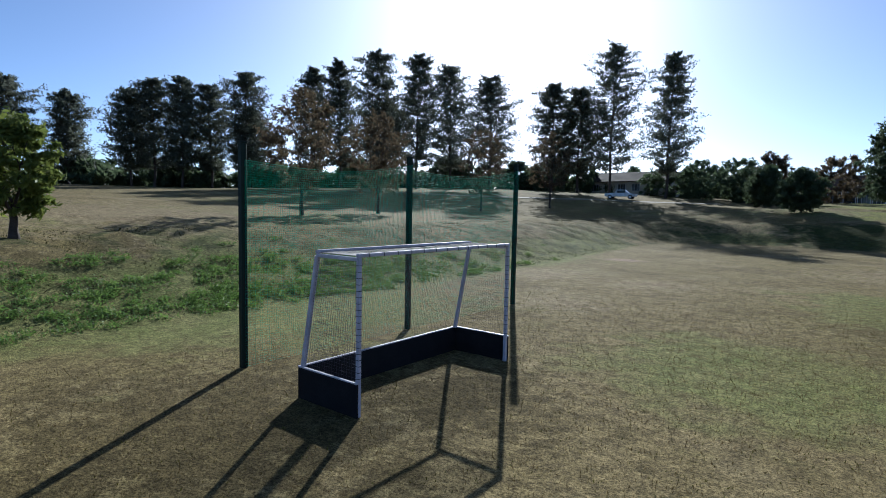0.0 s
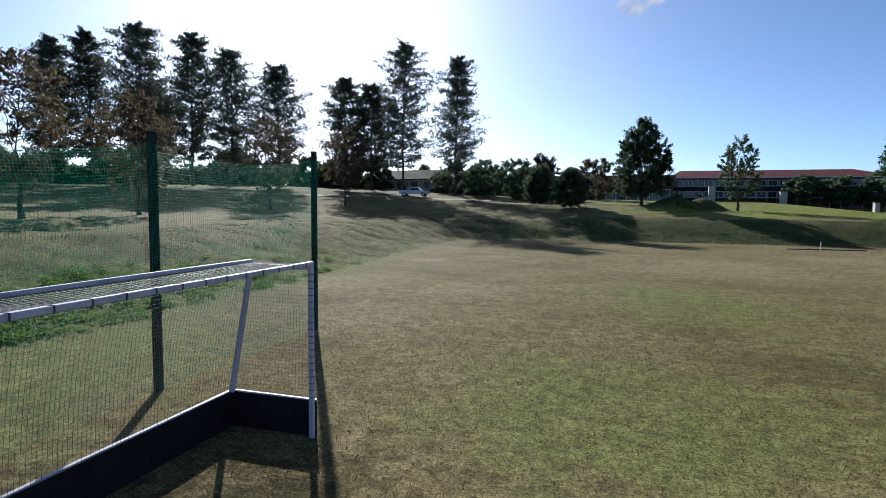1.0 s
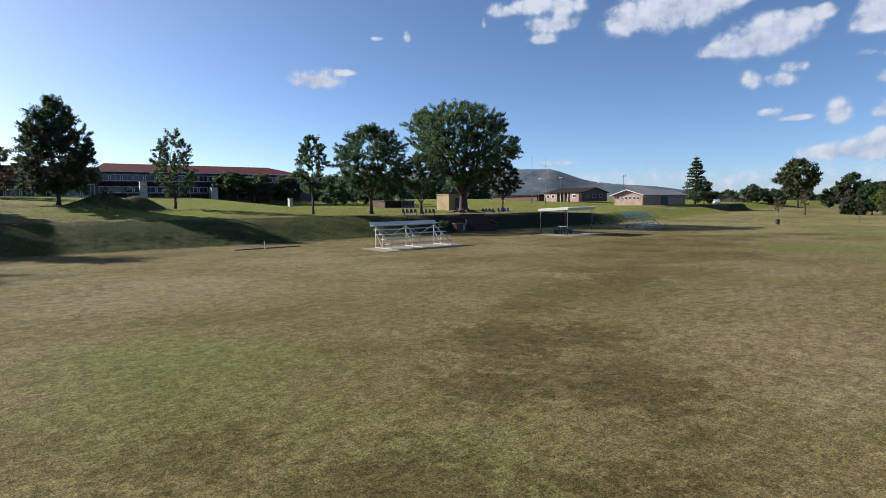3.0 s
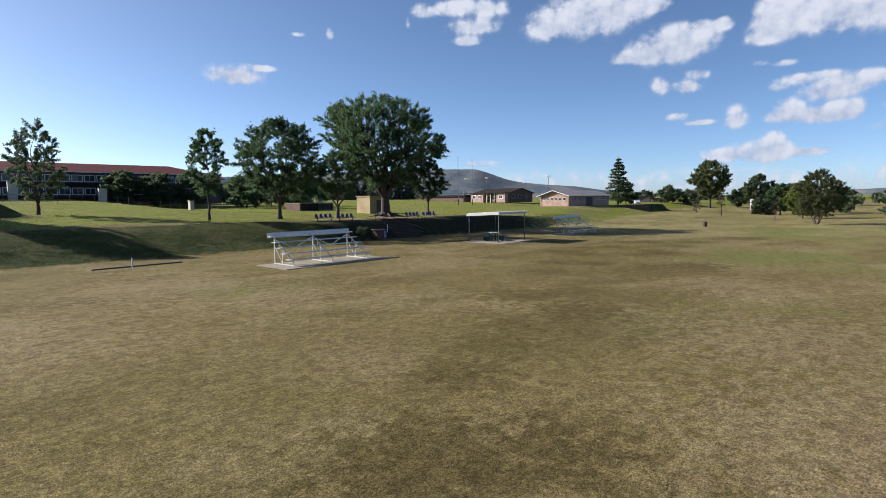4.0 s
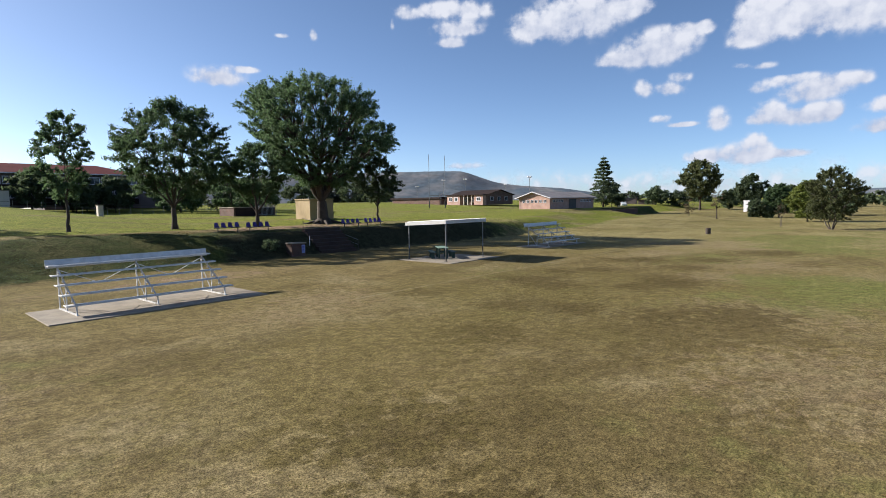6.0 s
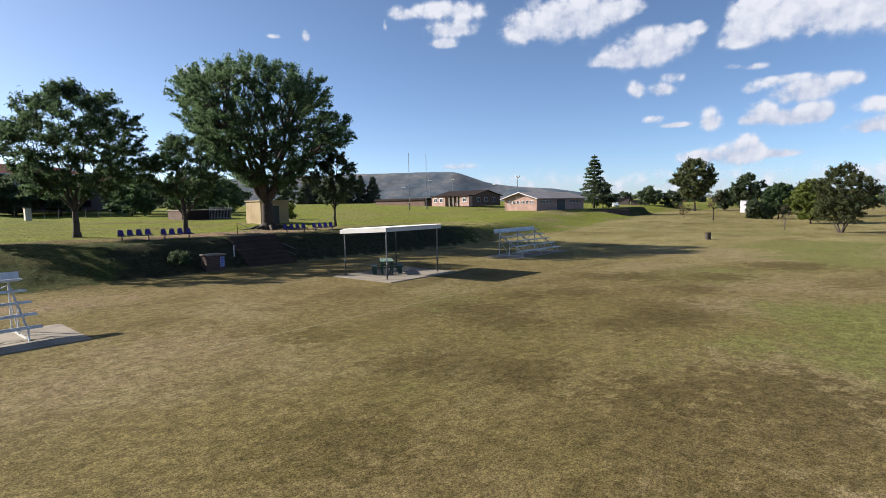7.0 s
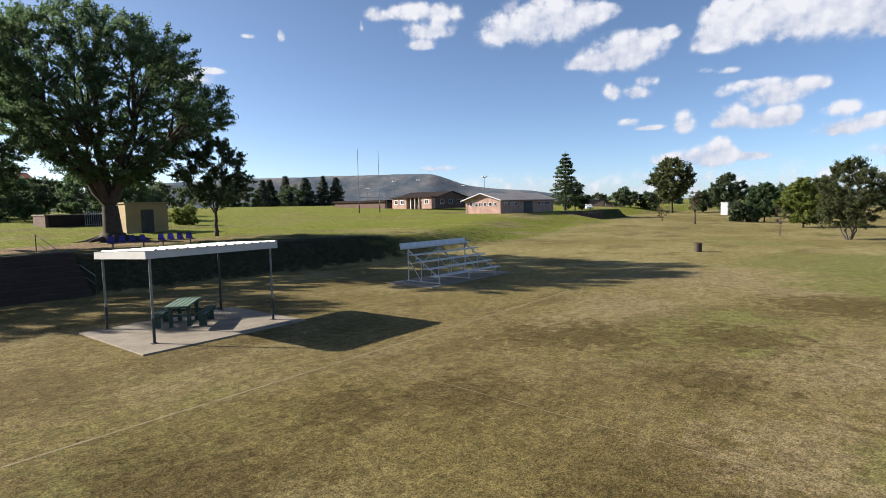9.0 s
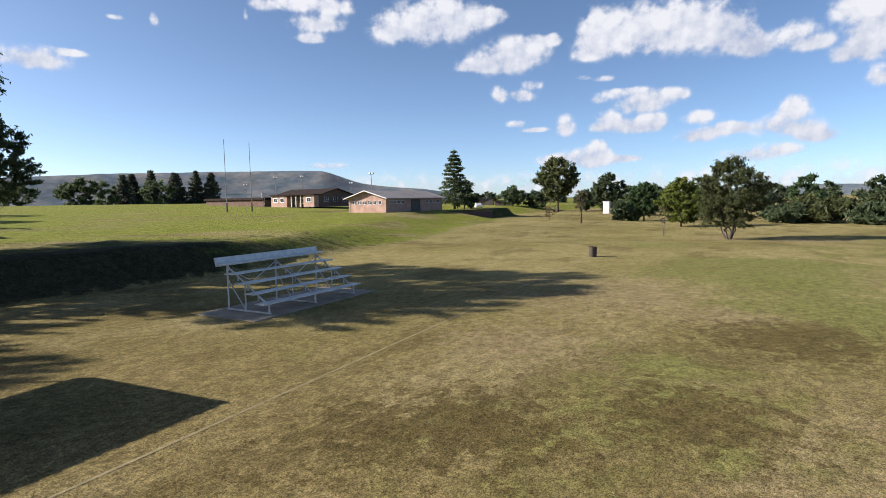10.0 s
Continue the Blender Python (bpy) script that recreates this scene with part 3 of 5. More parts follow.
def tree(label, x, y, h, r, seed, kind="round", low=0.25, leaf=None, size=0.16, clumps=60, per=110, stems=1, bark=None, trunk=None, cat="tree", name="tree", group="", z=None, shift=(0, 0), flat=0.7, core=0.45, spray=0.0, skirt=None):
    """A tree of height h and crown radius r: trunk and limbs in one part, the leaf crown in another."""
    rnd, rs = random.Random(seed), np.random.RandomState(seed)
    leaf, bark = leaf or M_LEAF, bark or M_BARK
    if math.hypot(x - 25, y - 30) > 85:
        per, size = int(per * 0.5), size * 1.34
    t = thing(name, label, cat, pose(x, y, (hz(x, y) if z is None else z) - 0.05, 0, 0, rnd.uniform(0, 360)) if shift == (0, 0) else pose(x, y, hz(x, y) - 0.05), group)
    tr = trunk or h * 0.022
    vs, fs, cs, rads, ways = [], [], [], [], []
    if kind == "pine":
        top = Vector((rnd.uniform(-0.5, 0.5), rnd.uniform(-0.5, 0.5), h))
        spine = bend((0, 0, 0), top, rnd, 7, 0.05)
        limb(vs, fs, spine, tr, 0.04, 7)
        for i in range(clumps):
            s = low + (1 - low) * (i + rnd.random()) / clumps
            prof = float(np.interp((s - low) / (1 - low), *zip(*PROFILES["pine"])))
            prof *= 0.9 + 0.5 * noise.noise((s * 5, seed * 1.7, (i % 5) * 0.6))
            reach = r * (0.35 + 0.65 * rnd.random()) * max(prof, 0.05)
            a = i * 2.4 + rnd.uniform(-0.5, 0.5)
            base = spine[0].lerp(top, s)
            end = base + Vector((math.cos(a) * reach, math.sin(a) * reach, reach * rnd.uniform(-0.05, 0.5)))
            limb(vs, fs, bend(base, end, rnd, 2, 0.2), 0.06, 0.015, 3)
            for q in (1.0, 0.78, 0.5):
                cs.append(base.lerp(end, q))
                rads.append((0.34 + r * rnd.uniform(0.10, 0.2) * max(prof, 0.15)) * (0.6 + 0.6 * q))
                ways.append(tuple((end - base).normalized() * 0.6 + Vector((rnd.uniform(-1, 1), rnd.uniform(-1, 1), rnd.uniform(-0.4, 1))) * 0.5))
    elif kind == "tiers":
        top = Vector((0, 0, h))
        limb(vs, fs, [(0, 0, h * i / 6) for i in range(7)], tr, 0.04, 7)
        nt = 14
        for i in range(nt):
            s = low + (1 - low) * i / nt
            reach = (r * (1 - (s - low) / (1 - low)) ** 0.9 + 0.2) * rnd.uniform(0.75, 1.15)
            for k in range(7):
                a = k * 0.9 + i * 0.4 + rnd.uniform(-0.15, 0.15)
                rr = reach * rnd.uniform(0.6, 1.12)
                end = Vector((math.cos(a) * rr, math.sin(a) * rr, h * s + rr * rnd.uniform(-0.22, 0.2)))
                limb(vs, fs, [(0, 0, h * s), end], 0.06, 0.02, 3)
                for q in (0.35, 0.6, 0.82, 1.0):
                    cs.append(Vector((0, 0, h * s)).lerp(end, q))
                    rads.append(0.32 + 0.12 * reach)
    else:
        fork = h * low
        skirt = fork * 1.15 if skirt is None else skirt
        heads = []
        for k in range(stems):
            a = 2 * math.pi * k / max(stems, 1) + rnd.uniform(0, 1)
            off = 0.0 if stems == 1 else r * 0.10
            foot = (math.cos(a) * off * 0.35, math.sin(a) * off * 0.35, 0)
            head = Vector((math.cos(a) * off * 1.6 + shift[0] * 0.1, math.sin(a) * off * 1.6 + shift[1] * 0.1, fork))
            limb(vs, fs, bend(foot, head, rnd, 4, 0.10), tr * (1.0 if stems == 1 else 0.62), tr * (0.72 if stems == 1 else 0.4), 8)
            heads.append(head)
        if tr > 0.4:
            for k in range(7):
                a = k * 0.9 + rnd.uniform(-0.2, 0.2)
                q = rnd.uniform(3.0, 5.0) * tr
                limb(vs, fs, bend((math.cos(a) * tr * 0.5, math.sin(a) * tr * 0.5, 0.35), (math.cos(a) * q, math.sin(a) * q, 0.0), rnd, 3, 0.1), tr * 0.32, tr * 0.1, 5)
        if stems == 1:
            limb(vs, fs, [(0, 0, 0), (0, 0, 0.25 * fork)], tr * (1.7 if tr > 0.4 else 1.3), tr * 1.05, 9)
        # twig tips strewn through the crown's outline, thicker towards its shell
        ks, kr = zip(*PROFILES[kind])
        tips = []
        while len(tips) < clumps:
            q = rs.random_sample()
            w = float(np.interp(q, ks, kr))
            if rs.random_sample() > 0.2 + 0.8 * w:
                continue
            a = rs.random_sample() * 6.2832
            lump = 0.86 + 0.42 * noise.noise((math.cos(a) * 1.7 + seed, math.sin(a) * 1.7, q * 3.0))
            reach = r * w * lump * math.sqrt(core ** 2 + (1 - core ** 2) * rs.random_sample())
            dip = 0.16 * max(0.0, noise.noise((math.cos(a) * 2.3, math.sin(a) * 2.3, seed * 1.3))) * q
            tips.append((shift[0] * q + math.cos(a) * reach, shift[1] * q + math.sin(a) * reach, skirt + (h - skirt) * (q - dip)))
        tips = np.array(tips)
        g1, c1 = clusters(tips, min(max(len(tips) // 60, 5), 15), rs)
        for k in range(len(c1)):
            own = tips[g1 == k]
            if not len(own):
                continue
            head = heads[k % len(heads)]
            path = bend(head, head.lerp(Vector(c1[k]), 0.62), rnd, 4, 0.2, 0.05)
            limb(vs, fs, path, tr * 0.42, tr * 0.17, 6)
            g2, c2 = clusters(own, max(1, min(len(own) // 8, 14)), rs)
            for b in range(len(c2)):
                far = Vector(c2[b])
                root = min(path[2:], key=lambda p: (p - far).length)
                arm = bend(root, root.lerp(far, 0.75), rnd, 3, 0.22, 0.04)
                limb(vs, fs, arm, tr * 0.15 + 0.008, tr * 0.05 + 0.006, 4)
                for tip in own[g2 == b]:
                    c = Vector(tip)
                    p = min(arm[1:], key=lambda p: (p - c).length)
                    limb(vs, fs, bend(p, c, rnd, 2, 0.15), tr * 0.04 + 0.008, 0.008, 3)
                    cs.append(c)
                    rads.append(rnd.uniform(0.65, 1.35) * spray if spray else rnd.uniform(0.10, 0.2) * r + 0.12)
                    ways.append(tuple((c - p).normalized() + Vector((0, 0, -0.1))))
    me = bpy.data.meshes.new("trunk")
    me.from_pydata([tuple(v) for v in vs], [], fs)
    me.polygons.foreach_set("use_smooth", np.ones(len(me.polygons), bool))
    link("trunk", me, bark, t)
    link("crown", leaves([tuple(c) for c in cs], rads, per, size, rs, flat if kind != "tiers" else 0.5, droop=0.4, ways=ways if spray or kind == "pine" else None), leaf, t)
    return t


# ---- goal and ball-stop net at the west end ----
def netting(corners, nu, nv, r, sag=0.0, seg=7, belly=(0, 0, 0)):
    """A net between four corners (a-b below, d-c above)."""
    a, b, c, d = (np.asarray(p, float) for p in corners)
    belly = np.asarray(belly, float)

    def at(u, v):
        p = a * (1 - u) * (1 - v) + b * u * (1 - v) + c * u * v + d * (1 - u) * v
        return p + np.array([0, 0, -sag]) * math.sin(math.pi * u) * v + belly * math.sin(math.pi * u) * math.sin(math.pi * v)
    lines = [[at(i / nu, k / seg) for k in range(seg + 1)] for i in range(nu + 1)]
    lines += [[at(k / seg, j / nv) for k in range(seg + 1)] for j in range(nv + 1)]
    return strands(lines, r)


def hockey_goal():
    g = thing("hockey_goal", "white steel hockey goal with black boards standing on dry turf", "goal", pose(-3.7, 2.54, 0))
    W, H, T, B = 3.66, 2.14, 0.85, 1.17
    for y in (0, W):
        part("goal_post", bx(-0.03, 0.03, y - 0.027, y + 0.027, 0, H, 0.006), M_GOALW, g)
        part("back_stay", br((-T, y, H - 0.03), (-B, y, 0.46), 0.055), M_GOALW, g)
        part("top_arm", bx(-T, -0.036, y - 0.025, y + 0.025, H - 0.05, H, 0.005), M_GOALW, g)
        q0, q1 = (-0.062, -0.032) if y == 0 else (W + 0.032, W + 0.062)
        s = part("side_board", bx(-B, 0.036, q0, q1, 0.0, 0.46, 0.004), M_BOARD, g, "black side board with white top edge")
        part("edge_strip", bx(-B, 0.038, q0 - 0.003, q1 + 0.003, 0.4605, 0.478), M_GOALW, s)
    part("crossbar", bx(-0.03, 0.03, -0.03, W + 0.03, H + 0.001, H + 0.05, 0.006), M_GOALW, g)
    part("rear_bar", bx(-T - 0.025, -T + 0.025, -0.02, W + 0.02, H + 0.001, H + 0.05, 0.005), M_GOALW, g)
    s = part("back_board", bx(-B - 0.04, -B - 0.002, -0.062, W + 0.062, 0.0, 0.46, 0.004), M_BOARD, g, "black back board with white top edge")
    part("edge_strip", bx(-B - 0.044, -B - 0.001, -0.062, W + 0.062, 0.4605, 0.478), M_GOALW, s)
    link("net", netting(((-B, 0, 0.47), (-B, W, 0.47), (-T, W, H), (-T, 0, H)), 78, 36, 0.0016, 0.02, 6, (-0.07, 0, 0)), M_CORD, g, "dark knotted goal net")
    link("top_net", netting(((-T, 0, H + 0.02), (-T, W, H + 0.02), (0, W, H + 0.02), (0, 0, H + 0.02)), 78, 18, 0.0034, 0, 4, (0, 0, -0.07)), M_CORD, g)
    for y in (0, W):
        link("side_net", netting(((-B, y, 0.47), (-0.03, y, 0.47), (-0.03, y, H), (-T, y, H)), 22, 36, 0.0016, 0, 4), M_CORD, g)
    # cord lashings that tie the net to the frame
    for i in range(13):
        y = 0.15 + i * 0.28
        part("lashing", bx(-0.038, 0.038, y, y + 0.009, H - 0.002, H + 0.054), M_CORD, g)
    for y in (0, W):
        for i in range(19):
            z = 0.52 + i * 0.084
            part("lashing", bx(-0.034, 0.034, y - 0.031, y + 0.031, z, z + 0.008), M_CORD, g)
    return g


hockey_goal()


def stop_net():
    f = thing("ball_stop_fence", "tall dark green posts carrying a sagging green net", "fence", pose(-6.85, 0, 0))
    ys, tops = (2.8, 7.0, 11.66), (3.83, 3.93, 4.1)
    for y, h in zip(ys, tops):
        p = part("post", bx(-0.055, 0.055, y - 0.055, y + 0.055, 0, h, 0.01), M_POST, f)
        part("cap", bx(-0.065, 0.065, y - 0.065, y + 0.065, h + 0.001, h + 0.03, 0.008), M_POST, p)
    for i in range(2):
        a, b = ys[i], ys[i + 1]
        n = int((b - a) / 0.045)
        ta, tb = tops[i] - 0.28, tops[i + 1] - 0.17
        link("net_panel", netting(((0.07, a, 0.03), (0.07, b, 0.03), (0.07, b, tb), (0.07, a, ta)), n, 78, 0.0011, 0.16, 10, (0.12, 0, 0)), M_NET, f, "fine green ball-stop netting")
        link("net_fold", netting(((0.09, a, 2.0), (0.09, b, 2.0), (0.09, b, tb), (0.09, a, ta)), n, 40, 0.0015, 0.16, 10, (0.16, 0, 0)), M_NET, f, "doubled upper netting")
    return f


stop_net()


# ---- grandstands, shelter and what stands along the touchline ----
def bleacher(x, y, L, turn, label, frames=3):
    """A five-row aluminium stand on a slab; seats face the pitch (-y). Origin: back left foot."""
    b = thing("bleacher", label, "bleacher", pose(x, y, 0.04, 0, 0, turn), "bleachers beside the pitch")
    rise, run, front = 0.33, 0.5, -2.25
    seats = [(front + run * i, 0.42 + rise * i) for i in range(5)]
    for i, (sy, sz) in enumerate(seats):
        for k in range(2):
            part("seat_plank", bx(0, L, sy + 0.145 * k, sy + 0.145 * k + 0.135, sz - 0.055, sz, 0.006), M_ALU, b)
        if i:
            part("foot_plank", bx(0.02, L - 0.02, sy - 0.26, sy - 0.02, sz - 0.38, sz - 0.35, 0.005), M_ALU, b)
    bk = bx(0, L, -0.012, 0.012, -0.17, 0.17, 0.004)
    bmesh.ops.transform(bk, matrix=pose(0, seats[-1][0] + 0.42, seats[-1][1] + 0.04, -16), verts=bk.verts)
    part("back_panel", bk, M_ALU, b, "broad ribbed aluminium back rail")
    for k in range(frames):
        u = 0.35 + (L - 0.7) * k / (frames - 1)
        part("rear_leg", br((u, -0.05, 0), (u, -0.05, 1.66), 0.045), M_ALU, b)
        part("middle_leg", br((u, -0.95, 0), (u, -0.95, 1.1), 0.04), M_ALU, b)
        part("front_leg", br((u, front + 0.12, 0), (u, front + 0.12, 0.38), 0.045), M_ALU, b)
        part("stringer", br((u, front + 0.12, 0.3), (u, -0.05, 1.62), 0.045), M_ALU, b)
        part("base_rail", br((u, front + 0.05, 0.03), (u, 0.05, 0.03), 0.05), M_ALU, b)
        part("diagonal", br((u, -0.95, 0.05), (u, -0.08, 1.1), 0.03), M_ALU, b)
        for i, (sy, sz) in enumerate(seats):
            part("bracket", br((u, sy + 0.14, sz - 0.30), (u, sy + 0.14, sz - 0.04), 0.04), M_ALU, b)
            part("bearer", br((u, sy + 0.0, sz - 0.05), (u, sy + 0.42, sz - 0.05), 0.035), M_ALU, b)
    for k in range(frames - 1):
        u0, u1 = 0.35 + (L - 0.7) * k / (frames - 1), 0.35 + (L - 0.7) * (k + 1) / (frames - 1)
        um = (u0 + u1) / 2
        part("cross_brace", br((u0, -0.03, 1.55), (um, -0.03, 0.9), 0.028), M_ALU, b)
        part("cross_brace", br((u1, -0.03, 1.55), (um, -0.03, 0.9), 0.028), M_ALU, b)
        part("tie_rail", br((u0, -0.97, 0.62), (u1, -0.97, 0.62), 0.028), M_ALU, b)
    return b


def slab(x, y, w, d, turn, label, h=0.04):
    bm = bx(0, w, 0, d, -0.1, h, 0.012)
    s = part("concrete_slab", bm, M_CONC)
    s.matrix_basis = pose(x, y, 0, 0, 0, turn)
    return tagged(s, label, "slab")


slab(20.1, 39.1, 8.1, 3.5, 1.0, "pale concrete slab under the bleacher")
bleacher(20.75, 42.35, 6.35, 2.5, "silver aluminium five-row bleacher on a concrete slab, in sun")
slab(55.1, 42.2, 6.9, 3.0, 1.5, "concrete slab under the shaded bleacher")
bleacher(55.75, 44.75, 5.4, 0.5, "silver aluminium five-row bleacher standing in tree shade")


def shelter():
    s = thing("shelter", "open shelter with white corrugated roof on thin steel poles", "shelter", pose(42.47, 41.78, 0.04, 0, 0, 2.4))
    W, D = 4.03, 3.4
    for x, y in ((0, 0), (W, 0), (W, D), (0, D)):
        p = part("pole", br((x, y, 0), (x, y, 2.6 - 0.045 * y), 0.075, 10), M_POLEDK if x and y else M_POLE, s)
        part("lower_pole", br((x, y, 0.0), (x, y, 0.75), 0.085, 10), M_POLEDK, p, "dark lower part of the pole")
        part("base_plate", bx(x - 0.09, x + 0.09, y - 0.09, y + 0.09, 0, 0.012), M_POLEDK, p)
    o, z0, z1 = 0.16, 2.50, 2.72
    fall = 0.045

    def sloped(bm):
        for q in bm.verts:
            q.co.z -= fall * (q.co.y + o)
        return bm
    part("fascia", sloped(bx(-o, W + o, -o - 0.02, -o, z0, z1)), M_ROOFW, s, "white sheet fascia")
    part("fascia", sloped(bx(-o, W + o, D + o, D + o + 0.02, z0, z1)), M_ROOFW, s)
    part("fascia", sloped(bx(-o - 0.02, -o, -o - 0.02, D + o + 0.02, z0, z1)), M_ROOFW, s)
    part("fascia", sloped(bx(W + o, W + o + 0.02, -o - 0.02, D + o + 0.02, z0, z1)), M_ROOFW, s)
    for y in (0.05, D / 2, D - 0.05):
        part("purlin", sloped(br((-o, y, z0 + 0.14), (W + o, y, z0 + 0.14), 0.06)), M_POLE, s)
    # box-rib sheets, ribs across the short way
    n = 14
    step = (W + 2 * o) / n
    xs, zs = [], []
    for i in range(n):
        u = -o + i * step
        xs += [u, u + step * 0.68, u + step * 0.74, u + step * 0.94]
        zs += [0, 0, 0.035, 0.035]
    xs.append(W + o)
    zs.append(0)
    v, k = [], len(xs)
    for dz in (0.0, -0.006):
        for y in (-o - 0.06, D + o + 0.04):
            v += [(a, y, z1 + 0.012 + c + dz - fall * (y + o)) for a, c in zip(xs, zs)]
    f = []
    for i in range(k - 1):
        f += [(i, i + 1, k + i + 1, k + i), (3 * k + i, 3 * k + i + 1, 2 * k + i + 1, 2 * k + i), (2 * k + i, 2 * k + i + 1, i + 1, i), (k + i, k + i + 1, 3 * k + i + 1, 3 * k + i)]
    me = bpy.data.meshes.new("roof_sheet")
    me.from_pydata(v, [], f)
    link("roof_sheet", me, M_ROOFW, s, "white box-rib roof sheeting")


slab(41.75, 40.72, 5.4, 4.65, 2.4, "pale concrete floor slab of the shelter")
shelter()


def picnic_table():
    t = thing("picnic_table", "green slatted picnic table with fixed benches on concrete", "table", pose(44.3, 43.9, 0.04, 0, 0, 52))
    L = 1.9
    for i in range(5):
        y = -0.36 + i * 0.15
        part("top_slat", bx(-L / 2, L / 2, y, y + 0.125, 0.72, 0.76, 0.006), M_GTOP, t, "green top slat, paled for the sun on it")
    for sgn in (-1, 1):
        for k in range(3):
            y = sgn * 0.72 + (k - 1) * 0.12
            part("bench_slat", bx(-L / 2, L / 2, y - 0.05, y + 0.05, 0.42, 0.455, 0.006), M_GTABLE, t)
        x = sgn * 0.55
        part("bearer", bx(x - 0.03, x + 0.03, -0.36, 0.38, 0.64, 0.718), M_GTABLE, t)
        part("cross_beam", bx(x + 0.031, x + 0.09, -0.88, 0.88, 0.34, 0.418), M_GTABLE, t)
        for q in (-1, 1):
            part("leg", bx(x - 0.05, x + 0.03, q * 0.28 - 0.06, q * 0.28 + 0.06, 0, 0.639, 0.006), M_GTABLE, t)
            part("bench_leg", bx(x - 0.05, x + 0.03, q * 0.72 - 0.12, q * 0.72 + 0.12, 0, 0.339, 0.006), M_GTABLE, t)


picnic_table()


def seat_row(x, y, turn, n=4):
    """One bench frame of moulded shells."""
    z = hz(x, y) - 0.04
    s = thing("seat_row", "row of four blue plastic stadium seats on a steel frame", "seats", pose(x, y, z, 0, 0, turn), "blue seats on the bank")
    L = n * 0.56
    part("beam", bx(0, L, -0.03, 0.03, 0.36, 0.40), M_POLEDK, s)
    for u in (0.3, L - 0.3):
        part("leg", bx(u - 0.03, u + 0.03, -0.025, 0.025, 0, 0.36), M_POLEDK, s)
        part("foot", bx(u - 0.03, u + 0.03, -0.2, 0.2, -0.04, 0.03), M_POLEDK, s)
    for i in range(n):
        u = 0.06 + i * 0.56
        bm = bmesh.new()
        # pan and back as one curved shell
        prof = [(-0.22, 0.41), (-0.20, 0.43), (0.0, 0.41), (0.16, 0.43), (0.21, 0.52), (0.25, 0.72), (0.28, 0.80)]
        rows = []
        for j, (py, pz) in enumerate(prof):
            w = 0.22 if j < 4 else 0.225 - 0.035 * (j - 3)
            rows.append([bm.verts.new((u + 0.23 + w * a, py - 0.02 * (abs(a) < 0.5), pz + 0.015 * abs(a))) for a in (-1, -0.4, 0.4, 1)])
        for a, c in zip(rows, rows[1:]):
            for k in range(3):
                bm.faces.new((a[k], a[k + 1], c[k + 1], c[k]))
        r = bmesh.ops.solidify(bm, geom=bm.faces[:], thickness=0.025)
        part("seat_shell", bm, M_BLUE, s)
    return s


for sx, sy in ((35.2, 60.2), (37.9, 60.2), (47.1, 59.6), (49.85, 59.6)):
    seat_row(sx, sy, -1.0)


def brick_box():
    b = thing("brick_meter_box", "low brick kiosk with concrete top at the foot of the bank", "kiosk", pose(38.2, 53.7, -0.03))
    part("brick_body", bx(0, 1.15, 0, 0.9, 0, 1.02, 0.01), M_BRICK, b)
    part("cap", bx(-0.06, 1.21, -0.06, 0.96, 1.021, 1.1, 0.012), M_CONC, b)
    n_ = part("notice_plate", bx(0.82, 1.1, -0.015, -0.001, 0.3, 0.92), M_POSTER, b, "pale blue printed notice")
    for i, (u, w) in enumerate(((0.86, 0.2), (0.86, 0.16), (0.86, 0.18), (0.86, 0.12))):
        part("text_bar", bx(u, u + w, -0.019, -0.016, 0.78 - i * 0.12, 0.83 - i * 0.12), M_BLUE, n_)


brick_box()


def bank_steps():
    s = thing("bank_steps", "worn brown brick steps up the shaded bank", "steps", pose(41.1, 54.15, 0))
    for i in range(7):
        part("step", bx(0, 3.5, i * 0.38, (i + 1) * 0.38 + 0.1, -0.3 + 0.279 * i, 0.28 * (i + 1), 0.015), M_STEP, s)


bank_steps()


def handrail():
    h = thing("handrail", "bent steel handrail beside worn bank steps", "handrail")
    a, e = (44.3, 61.8), (44.8, 54.2)
    za, ze = hz(*a) + 0.93, hz(*e) + 0.93
    for t in (0.0, 0.5, 1.0):
        x, y = a[0] + (e[0] - a[0]) * t, a[1] + (e[1] - a[1]) * t
        part("upright", br((x, y, hz(x, y) - 0.1), (x, y, za + (ze - za) * t), 0.05, 6), M_RUST, h)
    part("top_rail", br((*a, za), (*e, ze), 0.045, 6), M_POLE, h)
    part("mid_rail", br((*a, za - 0.42), (*e, ze - 0.42), 0.035, 6), M_POLE, h)
    q = thing("marker_post", "thin pale pipe standing beside the bank steps", "post", pose(40.7, 55.2, hz(40.7, 55.2)))
    part("stake", br((0, 0, -0.1), (0, 0, 0.75), 0.06, 6), M_WHITE, q)


handrail()


